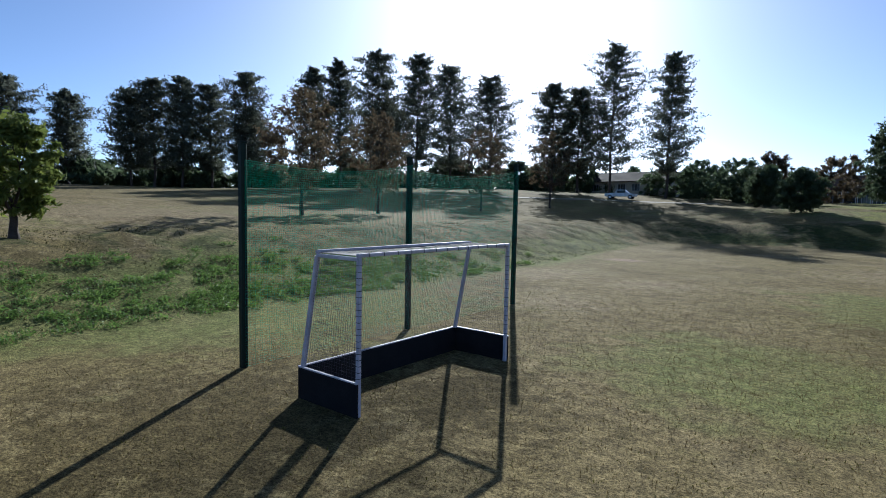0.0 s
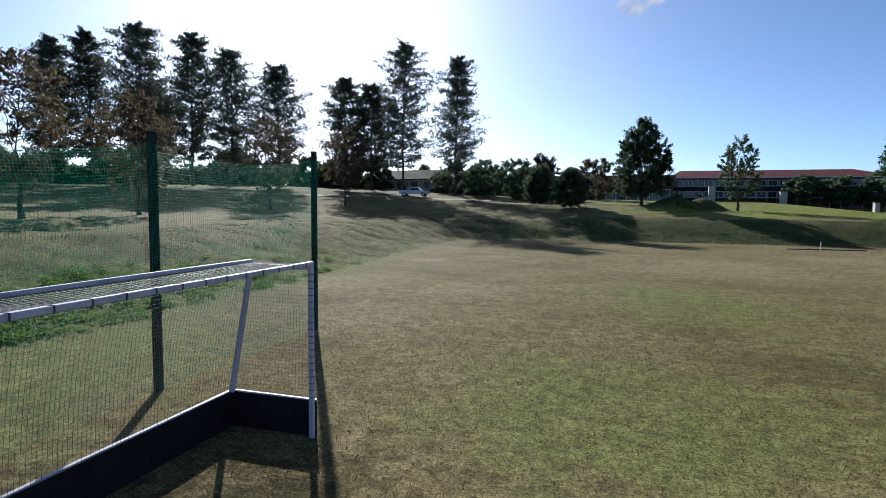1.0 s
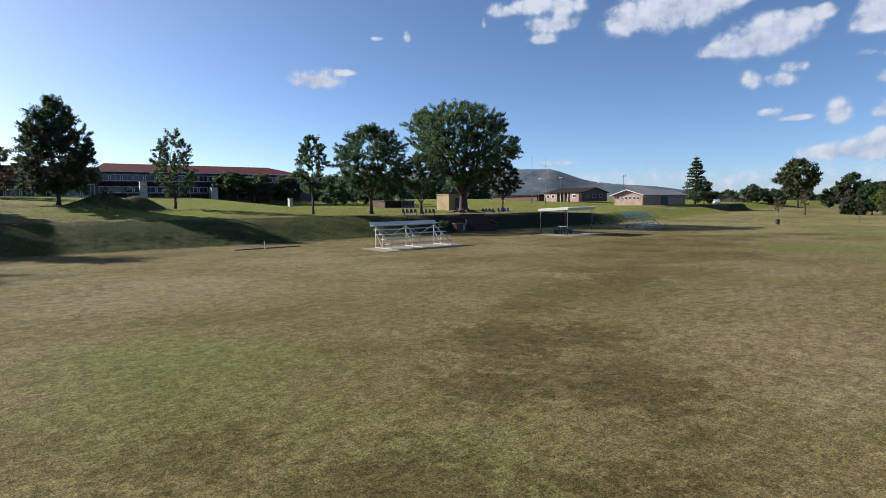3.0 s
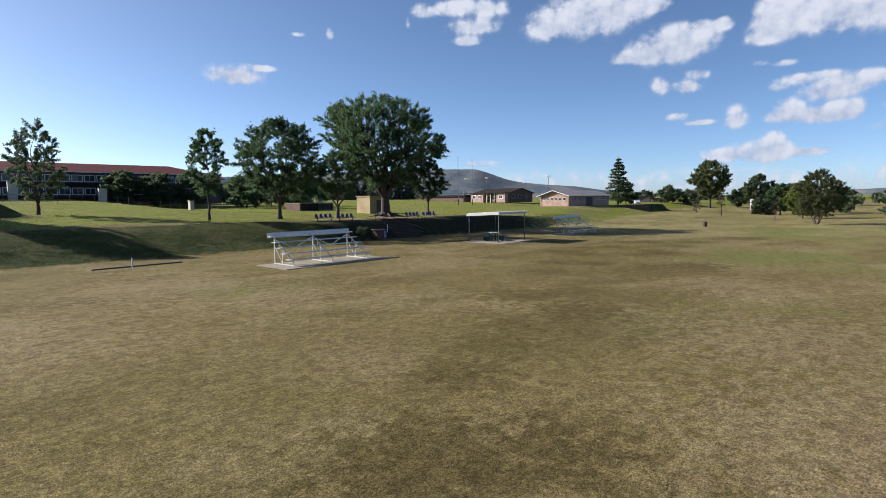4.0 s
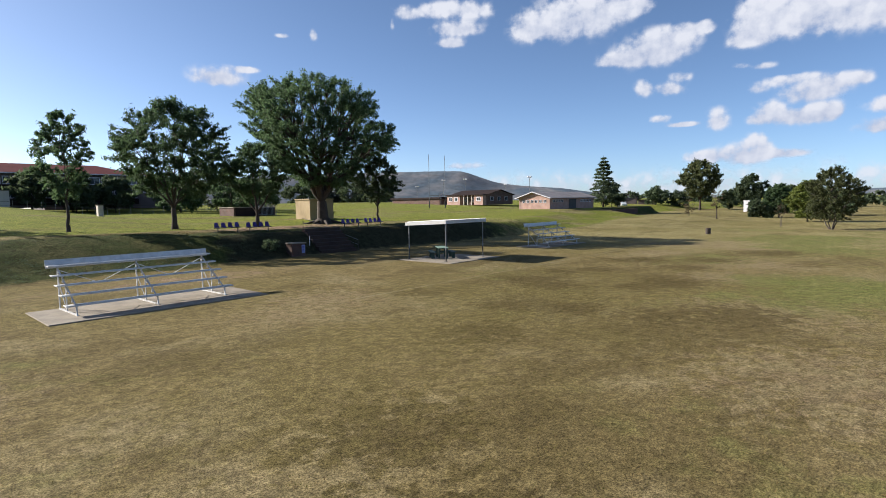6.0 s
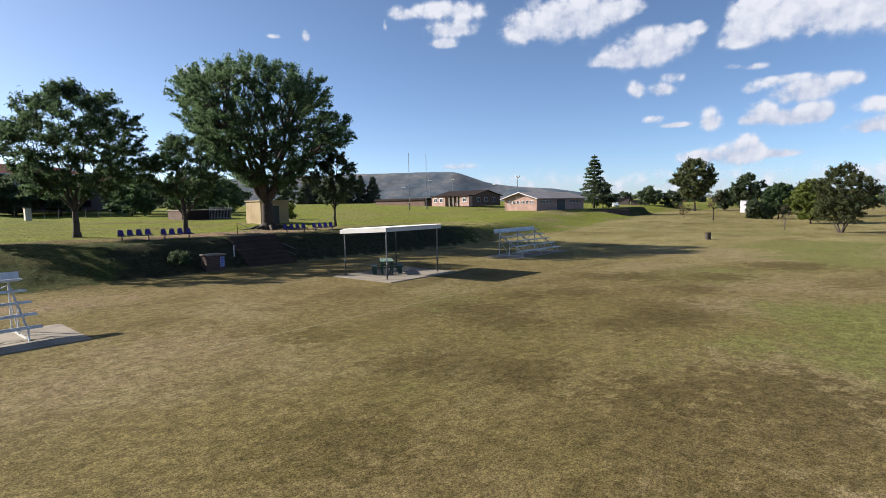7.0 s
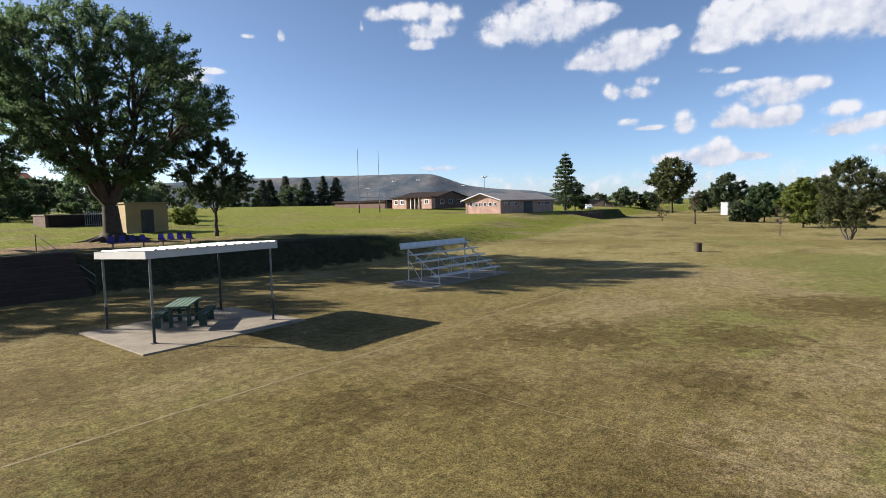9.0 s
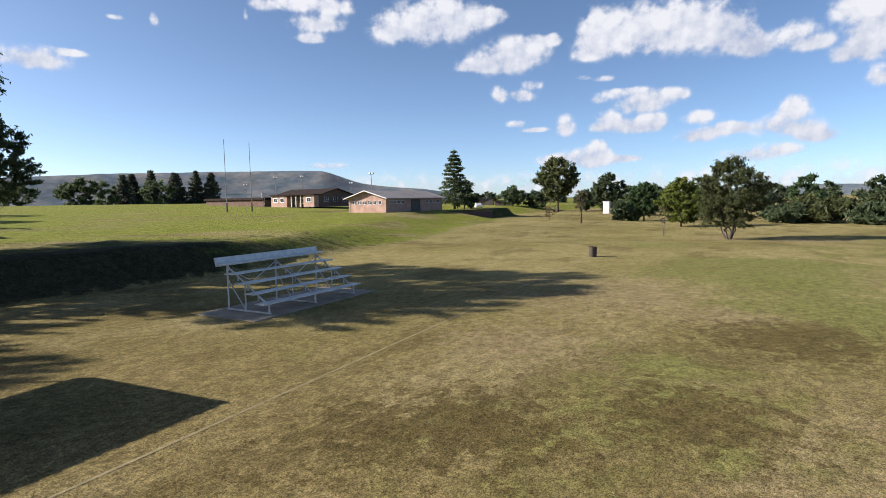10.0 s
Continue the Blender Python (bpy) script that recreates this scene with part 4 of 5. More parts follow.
def drum(x, y):
    d = thing("litter_drum", "dark steel drum used as a litter bin", "bin", pose(x, y, hz(x, y) - 0.01))
    bm = bmesh.new()
    bmesh.ops.create_cone(bm, cap_ends=False, segments=20, radius1=0.255, radius2=0.265, depth=0.68)
    bmesh.ops.translate(bm, vec=(0, 0, 0.34), verts=bm.verts)
    bmesh.ops.solidify(bm, geom=bm.faces[:], thickness=0.015)
    body = part("drum_body", bm, M_RUST, d)
    for z in (0.02, 0.23, 0.45, 0.67):
        bm = bmesh.new()
        bmesh.ops.create_cone(bm, cap_ends=False, segments=20, radius1=0.272, radius2=0.272, depth=0.03)
        bmesh.ops.translate(bm, vec=(0, 0, z), verts=bm.verts)
        bmesh.ops.solidify(bm, geom=bm.faces[:], thickness=0.02)
        part("hoop", bm, M_RUST, body)
    part("drum_floor", br((0, 0, 0.02), (0, 0, 0.04), 0.5, 16), M_RUST, d)


drum(79.6, 37.4)


def line_mark(name, x0, y0, x1, y1, w=0.10):
    n = max(2, int(math.hypot(x1 - x0, y1 - y0) / 0.5))
    d = Vector((x1 - x0, y1 - y0, 0)).normalized()
    s = Vector((-d.y, d.x, 0))
    bm = bmesh.new()
    rnd = random.Random(int(x0 * 10 + y0))
    rows = []
    for i in range(n + 1):
        p = Vector((x0, y0, 0)).lerp(Vector((x1, y1, 0)), i / n)
        p.z = max(hz(p.x, p.y), 0) + 0.006
        a, c = w * rnd.uniform(0.32, 0.55), w * rnd.uniform(0.32, 0.55)
        rows.append((bm.verts.new(p - s * a), bm.verts.new(p + s * c)))
    for a, c in zip(rows, rows[1:]):
        bm.faces.new((a[0], c[0], c[1], a[1]))
    ob = part(name, bm, M_LINE)
    return tagged(ob, "faded lime touchline worn into the turf", "line", kind="structure")


line_mark("touchline", 30.0, 35.2, 79.0, 37.6, 0.075)
line_mark("cross_line", 45.0, 35.6, 44.75, 24.0, 0.025)


def pit_edge():
    p = thing("pit_kerb", "low earth-stained kerb at the end of the jump pit", "kerb", pose(12.4, 48.1, 0, 0, 0, 4))
    part("kerb_stone", bx(0, 5.3, -0.1, 0.1, -0.1, 0.07, 0.02), M_RUST, p)
    q = thing("marker_post", "short white marker post in the turf", "post", pose(14.5, 47.7, 0))
    part("stake", br((0, 0, -0.1), (0, 0, 0.62), 0.07, 6), M_WHITE, q)


pit_edge()


# ---- buildings ----
def window(par, x0, x1, z0, z1, y, face, bars=2, frame_m=None, t=0.07):
    """A framed window in the plane y (face 'y') or x (face 'x'), proud of the wall by 3 cm."""
    fm = frame_m or M_WHITE
    bm = bmesh.new()

    def q(b, a0, a1, c0, c1, d0, d1):
        box(b, a0, a1, y - d1, y - d0, c0, c1) if face == "y" else box(b, y - d1, y - d0, a0, a1, c0, c1)
    for a0, a1, c0, c1 in ((x0, x1, z0, z0 + t), (x0, x1, z1 - t, z1), (x0, x0 + t, z0 + t, z1 - t), (x1 - t, x1, z0 + t, z1 - t)):
        q(bm, a0, a1, c0, c1, 0.002, 0.06)
    for i in range(1, bars):
        u = x0 + (x1 - x0) * i / bars
        q(bm, u - 0.025, u + 0.025, z0 + t, z1 - t, 0.002, 0.05)
    f = part("window", bm, fm, par)
    bm = bmesh.new()
    q(bm, x0 + t, x1 - t, z0 + t, z1 - t, 0.004, 0.02)
    part("pane", bm, M_GLASS, f)
    return f


def gable_roof(bm, x0, x1, y0, y1, z, rise, along="x", over=0.6, t=0.14):
    if along == "x":
        ym = (y0 + y1) / 2
        sec = [(y0 - over, z - over * rise / ((y1 - y0) / 2)), (ym, z + rise), (y1 + over, z - over * rise / ((y1 - y0) / 2))]
        a = [(x0 - over, p, q) for p, q in sec] + [(x0 - over, p, q + t) for p, q in sec]
        b = [(x1 + over, p, q) for p, q in sec] + [(x1 + over, p, q + t) for p, q in sec]
    else:
        xm = (x0 + x1) / 2
        sec = [(x0 - over, z - over * rise / ((x1 - x0) / 2)), (xm, z + rise), (x1 + over, z - over * rise / ((x1 - x0) / 2))]
        a = [(p, y0 - over, q) for p, q in sec] + [(p, y0 - over, q + t) for p, q in sec]
        b = [(p, y1 + over, q) for p, q in sec] + [(p, y1 + over, q + t) for p, q in sec]
    v = [bm.verts.new(p) for p in a + b]
    for f in ((0, 1, 7, 6), (1, 2, 8, 7), (3, 4, 10, 9), (4, 5, 11, 10), (0, 3, 9, 6), (2, 5, 11, 8), (0, 1, 4, 3), (1, 2, 5, 4), (6, 7, 10, 9), (7, 8, 11, 10)):
        bm.faces.new([v[i] for i in f])
    bmesh.ops.recalc_face_normals(bm, faces=bm.faces[:])
    return bm


def gable_body(x0, x1, y0, y1, z0, z, rise, along="x"):
    bm = bmesh.new()
    if along == "x":
        ym = (y0 + y1) / 2
        sec = [(y0, z0), (y1, z0), (y1, z), (ym, z + rise), (y0, z)]
        a, b = [bm.verts.new((x0, p, q)) for p, q in sec], [bm.verts.new((x1, p, q)) for p, q in sec]
    else:
        xm = (x0 + x1) / 2
        sec = [(x0, z0), (x1, z0), (x1, z), (xm, z + rise), (x0, z)]
        a, b = [bm.verts.new((p, y0, q)) for p, q in sec], [bm.verts.new((p, y1, q)) for p, q in sec]
    bm.faces.new(a)
    bm.faces.new(b)
    for i in range(5):
        bm.faces.new((a[i], a[(i + 1) % 5], b[(i + 1) % 5], b[i]))
    bmesh.ops.recalc_face_normals(bm, faces=bm.faces[:])
    return bm


def pavilion():
    p = thing("brick_pavilion", "long pink brick pavilion with a grey pitched roof and high windows", "building", pose(122.6, 85.2, 1.9))
    L, D, E, R = 20.0, 8.4, 2.75, 1.25
    part("wall", gable_body(0, L, 0, D, -0.4, E, R), M_PINK, p)
    roof = part("roof", gable_roof(bmesh.new(), 0, L, 0, D, E + 0.02, R, over=0.7), M_SHEET, p, "grey sheet roof")
    for s in (-1, 1):
        bar_ = br((-0.74, D / 2, E + R + 0.06), (-0.74, D / 2 + s * (D / 2 + 0.7), E - 0.16), 0.16)
        part("barge_board", bar_, M_WHITE, roof, "white barge board")
    for i in range(6):
        y = 0.9 + i * 1.15
        window(p, y, y + 0.75, 1.55, 2.25, 0.0, "x", 2)
    for i in range(4):
        window(p, 1.2 + i * 1.2, 2.1 + i * 1.2, 1.65, 2.25, 0.0, "y", 2)
    for i in range(4):
        window(p, 13.5 + i * 1.4, 14.5 + i * 1.4, 1.65, 2.25, 0.0, "y", 2)
    part("door", bx(8.2, 11.4, -0.05, -0.003, -0.1, 2.4), M_DOOR, p, "dark roller door")
    part("plinth", bx(-0.05, L + 0.05, -0.06, D + 0.05, -0.6, 0.12), M_BROWN, p)


pavilion()


def clubhouse():
    p = thing("clubhouse", "low brown brick clubhouse with dark roof and pink brick porch", "building", pose(147.8, 124.0, 3.25))
    W, D, E, R = 13.5, 15.0, 2.75, 1.55
    part("wall", gable_body(0, W, 0, D, -0.3, E, R, "y"), M_BROWN, p)
    part("roof", gable_roof(bmesh.new(), 0, W, 0, D, E + 0.02, R, "y", 0.6), M_DKROOF, p)
    part("porch_wall", bx(-1.6, -0.01, 0.0, 3.6, -0.3, 2.7), M_PINK, p, "pale pink brick porch wall")
    part("porch_wall", bx(-1.6, -0.01, 9.4, 15.0, -0.3, 2.7), M_PINK, p, "pale pink brick porch wall")
    part("porch_roof", bx(-2.1, -0.02, -0.4, 15.4, 2.71, 2.95), M_DKROOF, p)
    for y in (4.6, 6.2, 7.8):
        part("porch_column", br((-1.5, y, -0.3), (-1.5, y, 2.7), 0.25), M_PLASTER, p)
    for y0, y1 in ((0.9, 2.6), (10.2, 11.8), (12.6, 14.2)):
        window(p, y0, y1, 0.9, 2.2, -1.602, "x", 2, t=0.2)
    for y0, y1 in ((5.0, 6.0), (7.2, 8.4)):
        window(p, y0, y1, 0.6, 2.2, -0.003, "x", 2)
    for x0 in (2.0, 5.6, 9.2):
        window(p, x0, x0 + 1.6, 1.0, 2.2, 0.0, "y", 2)
    # long low shed behind
    q = thing("low_shed", "long low dark-roofed shed beyond the lawn", "building", pose(150, 146, 3.2))
    part("wall", bx(0, 10, 0, 24, -0.3, 1.9), M_BROWN, q)
    part("roof", bx(-0.5, 10.5, -0.5, 24.5, 1.91, 2.5), M_DKROOF, q)


clubhouse()


def school():
    s = thing("school_block", "long two-storey school with red roof and banded windows", "building", pose(11.5, 129.5, 5.0))
    L, D, E = 40.5, 11.0, 4.9
    part("wall", bx(0, L, 0, D, -0.8, E), M_GREYP, s)
    bm = bmesh.new()
    o = 0.9
    v = [bm.verts.new(p) for p in ((-o, -o, E), (L + o, -o, E), (L + o, D + o, E), (-o, D + o, E), (2.0, D / 2, E + 1.9), (L - 5.5, D / 2, E + 1.9))]
    for f in ((0, 1, 5, 4), (1, 2, 5), (2, 3, 4, 5), (3, 0, 4), (3, 2, 1, 0)):
        bm.faces.new([v[i] for i in f])
    roof = part("roof", bm, M_TILE, s, "red sheet hipped roof")
    part("gutter", bx(-o, L + o, -o - 0.1, -o - 0.002, E - 0.12, E + 0.06), M_WHITE, roof)
    part("spandrel", bx(0.2, L - 0.2, -0.10, -0.002, 2.1, 2.95), M_DKROOF, s, "dark panel band")
    part("spandrel", bx(0.2, L - 0.2, -0.10, -0.002, -0.4, 0.6), M_DKROOF, s)
    for k in range(2):
        z0 = 0.75 + 2.35 * k
        for i in range(20):
            window(s, 0.3 + i * 2.0, 2.1 + i * 2.0, z0, z0 + 1.3, 0.0, "y", 2, None, 0.13)
    w = thing("school_wing", "low school wing with white framed windows and brown roof", "building", pose(-13.0, 121.0, 4.6))
    part("wall", bx(0, 24, 0, 9, -0.6, 3.2), M_GREYP, w)
    part("roof", gable_roof(bmesh.new(), 0, 24, 0, 9, 3.22, 2.4, over=0.7), M_DKROOF, w)
    for i in range(11):
        window(w, 0.5 + i * 2.1, 2.45 + i * 2.1, 0.35, 2.6, 0.0, "y", 3, None, 0.14)
    for x, y, wd, h in ((17.6, 121.5, 1.2, 3.1), (30.2, 121.5, 1.2, 2.4), (37.2, 99, 0.6, 1.5)):
        q = thing("gate_pillar", "pale plastered gate pillar by the school lawn", "pillar", pose(x, y, hz(x, y) - 0.1))
        part("shaft", bx(0, wd, 0, 0.9, 0, h, 0.02), M_PLASTER, q)
        part("coping", bx(-0.06, wd + 0.06, -0.06, 0.96, h + 0.001, h + 0.09), M_CONC, q)
    y0 = 110.0
    g = thing("school_fence", "grey steel fence along the school lawn", "fence")
    for i in range(24):
        x = 14 + i * 1.6
        part("post", br((x, y0, hz(x, y0) - 0.1), (x, y0, hz(x, y0) + 1.2), 0.04, 6), M_POLE, g)
    for k in (0.6, 1.15):
        part("rail", br((14, y0, hz(14, y0) + k), (32.4, y0, hz(32.4, y0) + k), 0.03), M_POLEDK, g)
        part("rail", br((32.4, y0, hz(32.4, y0) + k), (50.8, y0, hz(50.8, y0) + k), 0.03), M_POLEDK, g)


school()


def school_hall():
    h = thing("school_hall", "tall plain school hall with a red roof behind the trees", "building", pose(41.0, 150.0, 4.6))
    L, D, E = 23.0, 11.0, 5.4
    part("wall", gable_body(0, L, 0, D, -0.8, E, 1.6), M_GREYP, h)
    part("roof", gable_roof(bmesh.new(), 0, L, 0, D, E + 0.02, 1.6, over=0.8), M_TILE, h, "red sheet roof")
    for i in range(9):
        window(h, 0.8 + i * 2.5, 2.5 + i * 2.5, 2.6, 4.2, 0.0, "y", 2, None, 0.12)


school_hall()


def hut():
    h = thing("cream_hut", "small cream plastered hut with flat roof and dark door", "hut", pose(53.5, 74.8, hz(54, 75) - 0.15, 0, 0, 0))
    part("wall", bx(0, 3.4, 0, 3.2, 0, 2.6), M_CREAM, h)
    part("roof_slab", bx(-0.12, 3.52, -0.12, 3.32, 2.601, 2.72, 0.01), M_CREAM, h)
    part("door", bx(1.2, 2.2, -0.04, -0.003, 0.05, 2.1), M_DOOR, h, "dark door")


hut()


def enclosure():
    e = thing("brick_enclosure", "low dark brick store with pale roof slab and steel palisade", "enclosure", pose(51.9, 91.5, hz(53, 91.5) - 0.15))
    # front wall's shade is put in by a near-black material; ends stay brick
    part("brick_wall", bx(0.26, 6.14, 0, 0.25, 0, 1.35), M_DKROOF, e, "front wall coloured near-black for its shade")
    part("brick_wall", bx(0, 0.25, 0.0, 4.5, 0, 1.35), M_BRICK, e)
    part("brick_wall", bx(6.15, 6.4, 0.0, 4.5, 0, 1.35), M_BRICK, e)
    part("cap", bx(-0.1, 6.5, -0.1, 4.6, 1.351, 1.45, 0.01), M_CONC, e, "thin pale roof slab")
    rail = part("palisade_rail", bx(3.4, 6.5, -0.14, -0.11, 1.3, 1.36), M_POLE, e)
    part("palisade_rail", bx(3.4, 6.5, -0.14, -0.11, 0.3, 0.36), M_POLE, e)
    for i in range(16):
        x = 3.45 + i * 0.2
        part("pale", bx(x, x + 0.05, -0.17, -0.142, 0, 1.75), M_POLE, e)


enclosure()


# ---- posts and masts ----
def rugby_posts():
    r = thing("rugby_posts", "tall slim white rugby posts on the upper lawn", "goal posts")
    pts = ((107.4, 108.2), (113.2, 108.6))
    for x, y in pts:
        p = part("upright", br((x, y, hz(x, y) - 0.1), (x, y, 15.1), 0.10, 8), M_POLE, r)
        part("pad", br((x, y, hz(x, y)), (x, y, hz(x, y) + 1.6), 0.25, 8), M_POLEDK, p)
    (a, b), (c, d) = pts
    part("crossbar", br((a, b, hz(a, b) + 3.0), (c, d, hz(a, b) + 3.0), 0.1, 6), M_POLE, r)


rugby_posts()


def mast(x, y, top, label="slender floodlight mast beyond the lawn", heads=2):
    z = hz(x, y)
    m = thing("floodlight_mast", label, "lamp post", pose(x, y, z - 0.1), "floodlight masts")
    part("pole", br((0, 0, 0), (0, 0, top - z), 0.16, 8), M_POLE, m)
    part("cross_arm", bx(-0.8, 0.8, -0.05, 0.05, top - z, top - z + 0.1), M_POLE, m)
    for i in range(heads):
        u = -0.6 + 1.2 * i / max(heads - 1, 1)
        part("lamp_head", bx(u - 0.3, u + 0.3, -0.3, 0.15, top - z + 0.101, top - z + 0.5, 0.03), M_WHITE, m)


for mx, my, mt in ((183.4, 191.7, 10.8), (177.4, 170.1, 12.6), (183.6, 163.9, 12.9), (205, 160, 11), (160.3, 116.8, 11.3)):
    mast(mx, my, mt)


def hoop():
    h = thing("backboard_post", "white backboard on a slim post", "backboard", pose(147.7, 143.1, hz(147.7, 143.1)))
    part("pole", br((0, 0, -0.1), (0, 0, 3.6), 0.12, 8), M_POLE, h)
    part("board", bx(-0.9, 0.9, -0.06, -0.01, 2.6, 3.8), M_WHITE, h)


hoop()


# ---- trees, from the big shade tree outwards ----
tree("broad dark green shade tree with roots on the worn bank top", 49.8, 66.6, 15.2, 9.4, 11, "vase", 0.16, M_LEAF, 0.08, 1250, 98, 1, None, 0.68, shift=(-0.9, 0.4), flat=0.55, core=0.6, spray=0.56, skirt=3.9)
tree("leafy green tree with forked trunk on the bank top", 34.3, 65.8, 10.8, 5.7, 12, "round", 0.17, M_LEAF, 0.08, 470, 98, 1, None, 0.25, flat=0.6, spray=0.5, skirt=3.0)
tree("slim young tree with airy crown on the lawn", 26.6, 65.7, 9.2, 2.3, 13, "slim", 0.27, M_LEAF, 0.085, 170, 62, 1, None, 0.13, spray=0.36, skirt=2.6)
tree("small rounded tree behind the blue seats", 42.0, 66.0, 7.8, 4.4, 14, "vase", 0.16, M_LEAF, 0.08, 260, 90, 1, None, 0.24, spray=0.42, skirt=2.4)
tree("small dark tree beside the big shade tree", 56.8, 66.0, 7.6, 3.2, 15, "round", 0.22, M_LEAFDK, 0.08, 200, 100, 1, None, 0.15, spray=0.38, skirt=2.4)
tree("large dark conical tree on the school lawn", 3.1, 77.0, 11.2, 4.2, 16, "cone", 0.09, M_LEAFDK, 0.09, 540, 105, 1, None, 0.24, spray=0.5, skirt=1.3)
tree("young airy tree by the mound", 14.9, 79.5, 10.2, 3.0, 17, "round", 0.16, M_LEAFDK, 0.10, 170, 50, spray=0.38, z=2.35, skirt=2.2)
tree("tiny sapling in front of the mound", 6.6, 69.2, 2.3, 0.5, 18, "round", 0.3, M_LEAFDK, 0.07, 14, 40)
tree("dense dark bushy tree on the crest of the bank", -5.4, 70.2, 4.8, 2.6, 30, "round", 0.06, M_LEAFDK, 0.10, 300, 90, z=hz(-5.4, 70.2) - 0.1, spray=0.5, skirt=0.5)
tree("dense dark bushy tree on the crest of the bank", -11.4, 87.0, 5.8, 3.0, 29, "round", 0.06, M_LEAFDK, 0.12, 260, 90, z=hz(-11.4, 87) - 0.1, spray=0.6, skirt=0.4)
for i, (x, y, h, r, k, lf) in enumerate(((-13.8, 108.3, 9.0, 4.5, "round", M_LEAFBR), (-4.5, 112.1, 9.0, 5.0, "round", M_LEAFBR), (-19.1, 112.6, 8.5, 5.5, "round", M_LEAFDK), (-24, 104, 7.5, 5.5, "round", M_LEAFDK), (-16, 99, 6.5, 4.5, "round", M_LEAFDK), (-31, 108, 7, 6, "round", M_LEAFDK))):
    tree("dense dark bushy tree at the edge of the school lawn", x, y, h, r, 31 + i, k, 0.05, lf, 0.13, 170, 90, z=hz(x, y) - 0.7, spray=0.62)
for i, (x, y, h, r) in enumerate(((34.5, 124, 6.0, 4.0), (40.5, 124, 6.4, 4.2), (46, 123, 6.0, 4), (57, 124, 6, 5.5), (65, 126, 6.5, 6), (74, 130, 6, 6))):
    tree("dark spreading tree before the school", x, y, h, r, 50 + i, "round", 0.12, M_LEAFDK, 0.2, 55, 120)
# west bank
for i, (x, y, h, r, lf) in enumerate(((-28.2, 20.2, 8.2, 3.2, M_LEAFBR), (-30.5, 29.5, 8.2, 3.2, M_LEAFBR), (-34.5, 50.0, 9.4, 3.4, M_LEAFBR), (-34.0, 65.8, 10.2, 3.4, M_LEAFBR), (-18.2, 2.4, 3.6, 1.5, M_LEAFYL))):
    tree("young brown-green tree on the sloping west lawn", x, y, h, r, 60 + i, "round", 0.2, lf, 0.075, 170, 48, 1, None, 0.13, spray=0.42 if h > 5 else 0.25)
PINES = ((-114, 34, 16.5), (-106.3, 41.6, 17.3), (-102.1, 43.9, 19.2), (-98.4, 47.2, 19.8), (-97.8, 52.6, 18.9), (-88.8, 54.1, 20.4), (-78.3, 60.6, 21), (-73.4, 63.4, 21.8), (-64.6, 64.0, 22.2), (-59.9, 68.4, 22), (-57.3, 74.4, 20.6), (-52.8, 80.0, 19.2), (-43.5, 85.5, 18.2), (-39.6, 87.4, 17.4), (-32.9, 84.8, 23.4), (-24.9, 87.5, 21.8), (-112, 24, 17), (-118, 12, 17), (-93, 58, 15), (-69, 70, 15))
def back(x, y):
    """The row of pines swings away from the pitch towards its northern end."""
    f = 1.0 + 0.14 * min(max((x + 110) / 80, 0), 1)
    return 1 + (x - 1) * f, 8 + (y - 8) * f, f


for i, (x, y, h) in enumerate(PINES):
    px, py, f = back(x, y)
    tree("tall airy pine in the row beyond the west lawn", px, py, h * f, (5.6 + 0.6 * (i % 3)) * f, 80 + i, "pine", 0.17, M_PINE, 0.115, 200, 60, bark=M_BARK, trunk=0.26, cat="pine", name="pine_tree", group="row of tall pines")
for i in range(30):
    x, y, f = back(-132 + i * 3.9, 36 + i * 3.0 + 5 * math.sin(i * 1.7))
    tall = 4.6 + (i * 7 % 5) * 0.6
    tree("dark undergrowth tree behind the pines", x, y, tall * f, 6.0, 120 + i, "round", 0.05, M_LEAFDK, 0.3, 56, 85, z=hz(x, y) - 0.9)
for i, (x, y, h) in enumerate(((53, 113, 6.2), (62, 113, 7.4), (67, 112, 6.0))):
    tree("leafy green tree along the back of the upper lawn", x, y, h, 4.2, 160 + i, "round", 0.06, M_LEAF, 0.16, 70, 120)
# east
tree("tall tiered conifer behind the pavilion", 153.2, 88.0, 13.8, 4.9, 201, "tiers", 0.12, M_LEAFDK, 0.11, per=64, cat="conifer", name="conifer", trunk=0.3)
tree("dark bushy tree beside the pavilion", 158.0, 88.0, 6.5, 4.2, 202, "round", 0.1, M_LEAFDK, 0.25, 50, 110)
tree("large round eucalyptus far across the field", 205.5, 80.9, 16.4, 7.2, 213, "round", 0.2, M_LEAFOL, 0.2, 420, 70, spray=0.95, skirt=4.5)
tree("dark round tree behind the tank", 205.7, 66, 10.8, 5.2, 204, "round", 0.08, M_LEAFDK, 0.2, 220, 90, spray=0.8)
tree("rounded green tree near the field edge", 155.7, 47.3, 7.6, 3.5, 205, "round", 0.12, M_LEAF, 0.11, 300, 110, spray=0.5, skirt=1.2)
tree("yellow-green spreading tree near the field edge", 135.0, 38.2, 7.4, 3.8, 206, "round", 0.07, M_LEAFYL, 0.10, 360, 110, spray=0.5, skirt=0.9)
tree("multi-stemmed olive-green tree on the field edge", 107.7, 30.5, 8.6, 4.3, 207, "round", 0.12, M_LEAFOL, 0.068, 460, 100, 6, M_BARKP, 0.16, spray=0.42, skirt=1.5)
tree("thin bare sapling at the field edge", 112.7, 37.6, 3.6, 0.9, 208, "round", 0.4, M_LEAFBR, 0.06, 20, 22, 3, M_BARKP, 0.06)
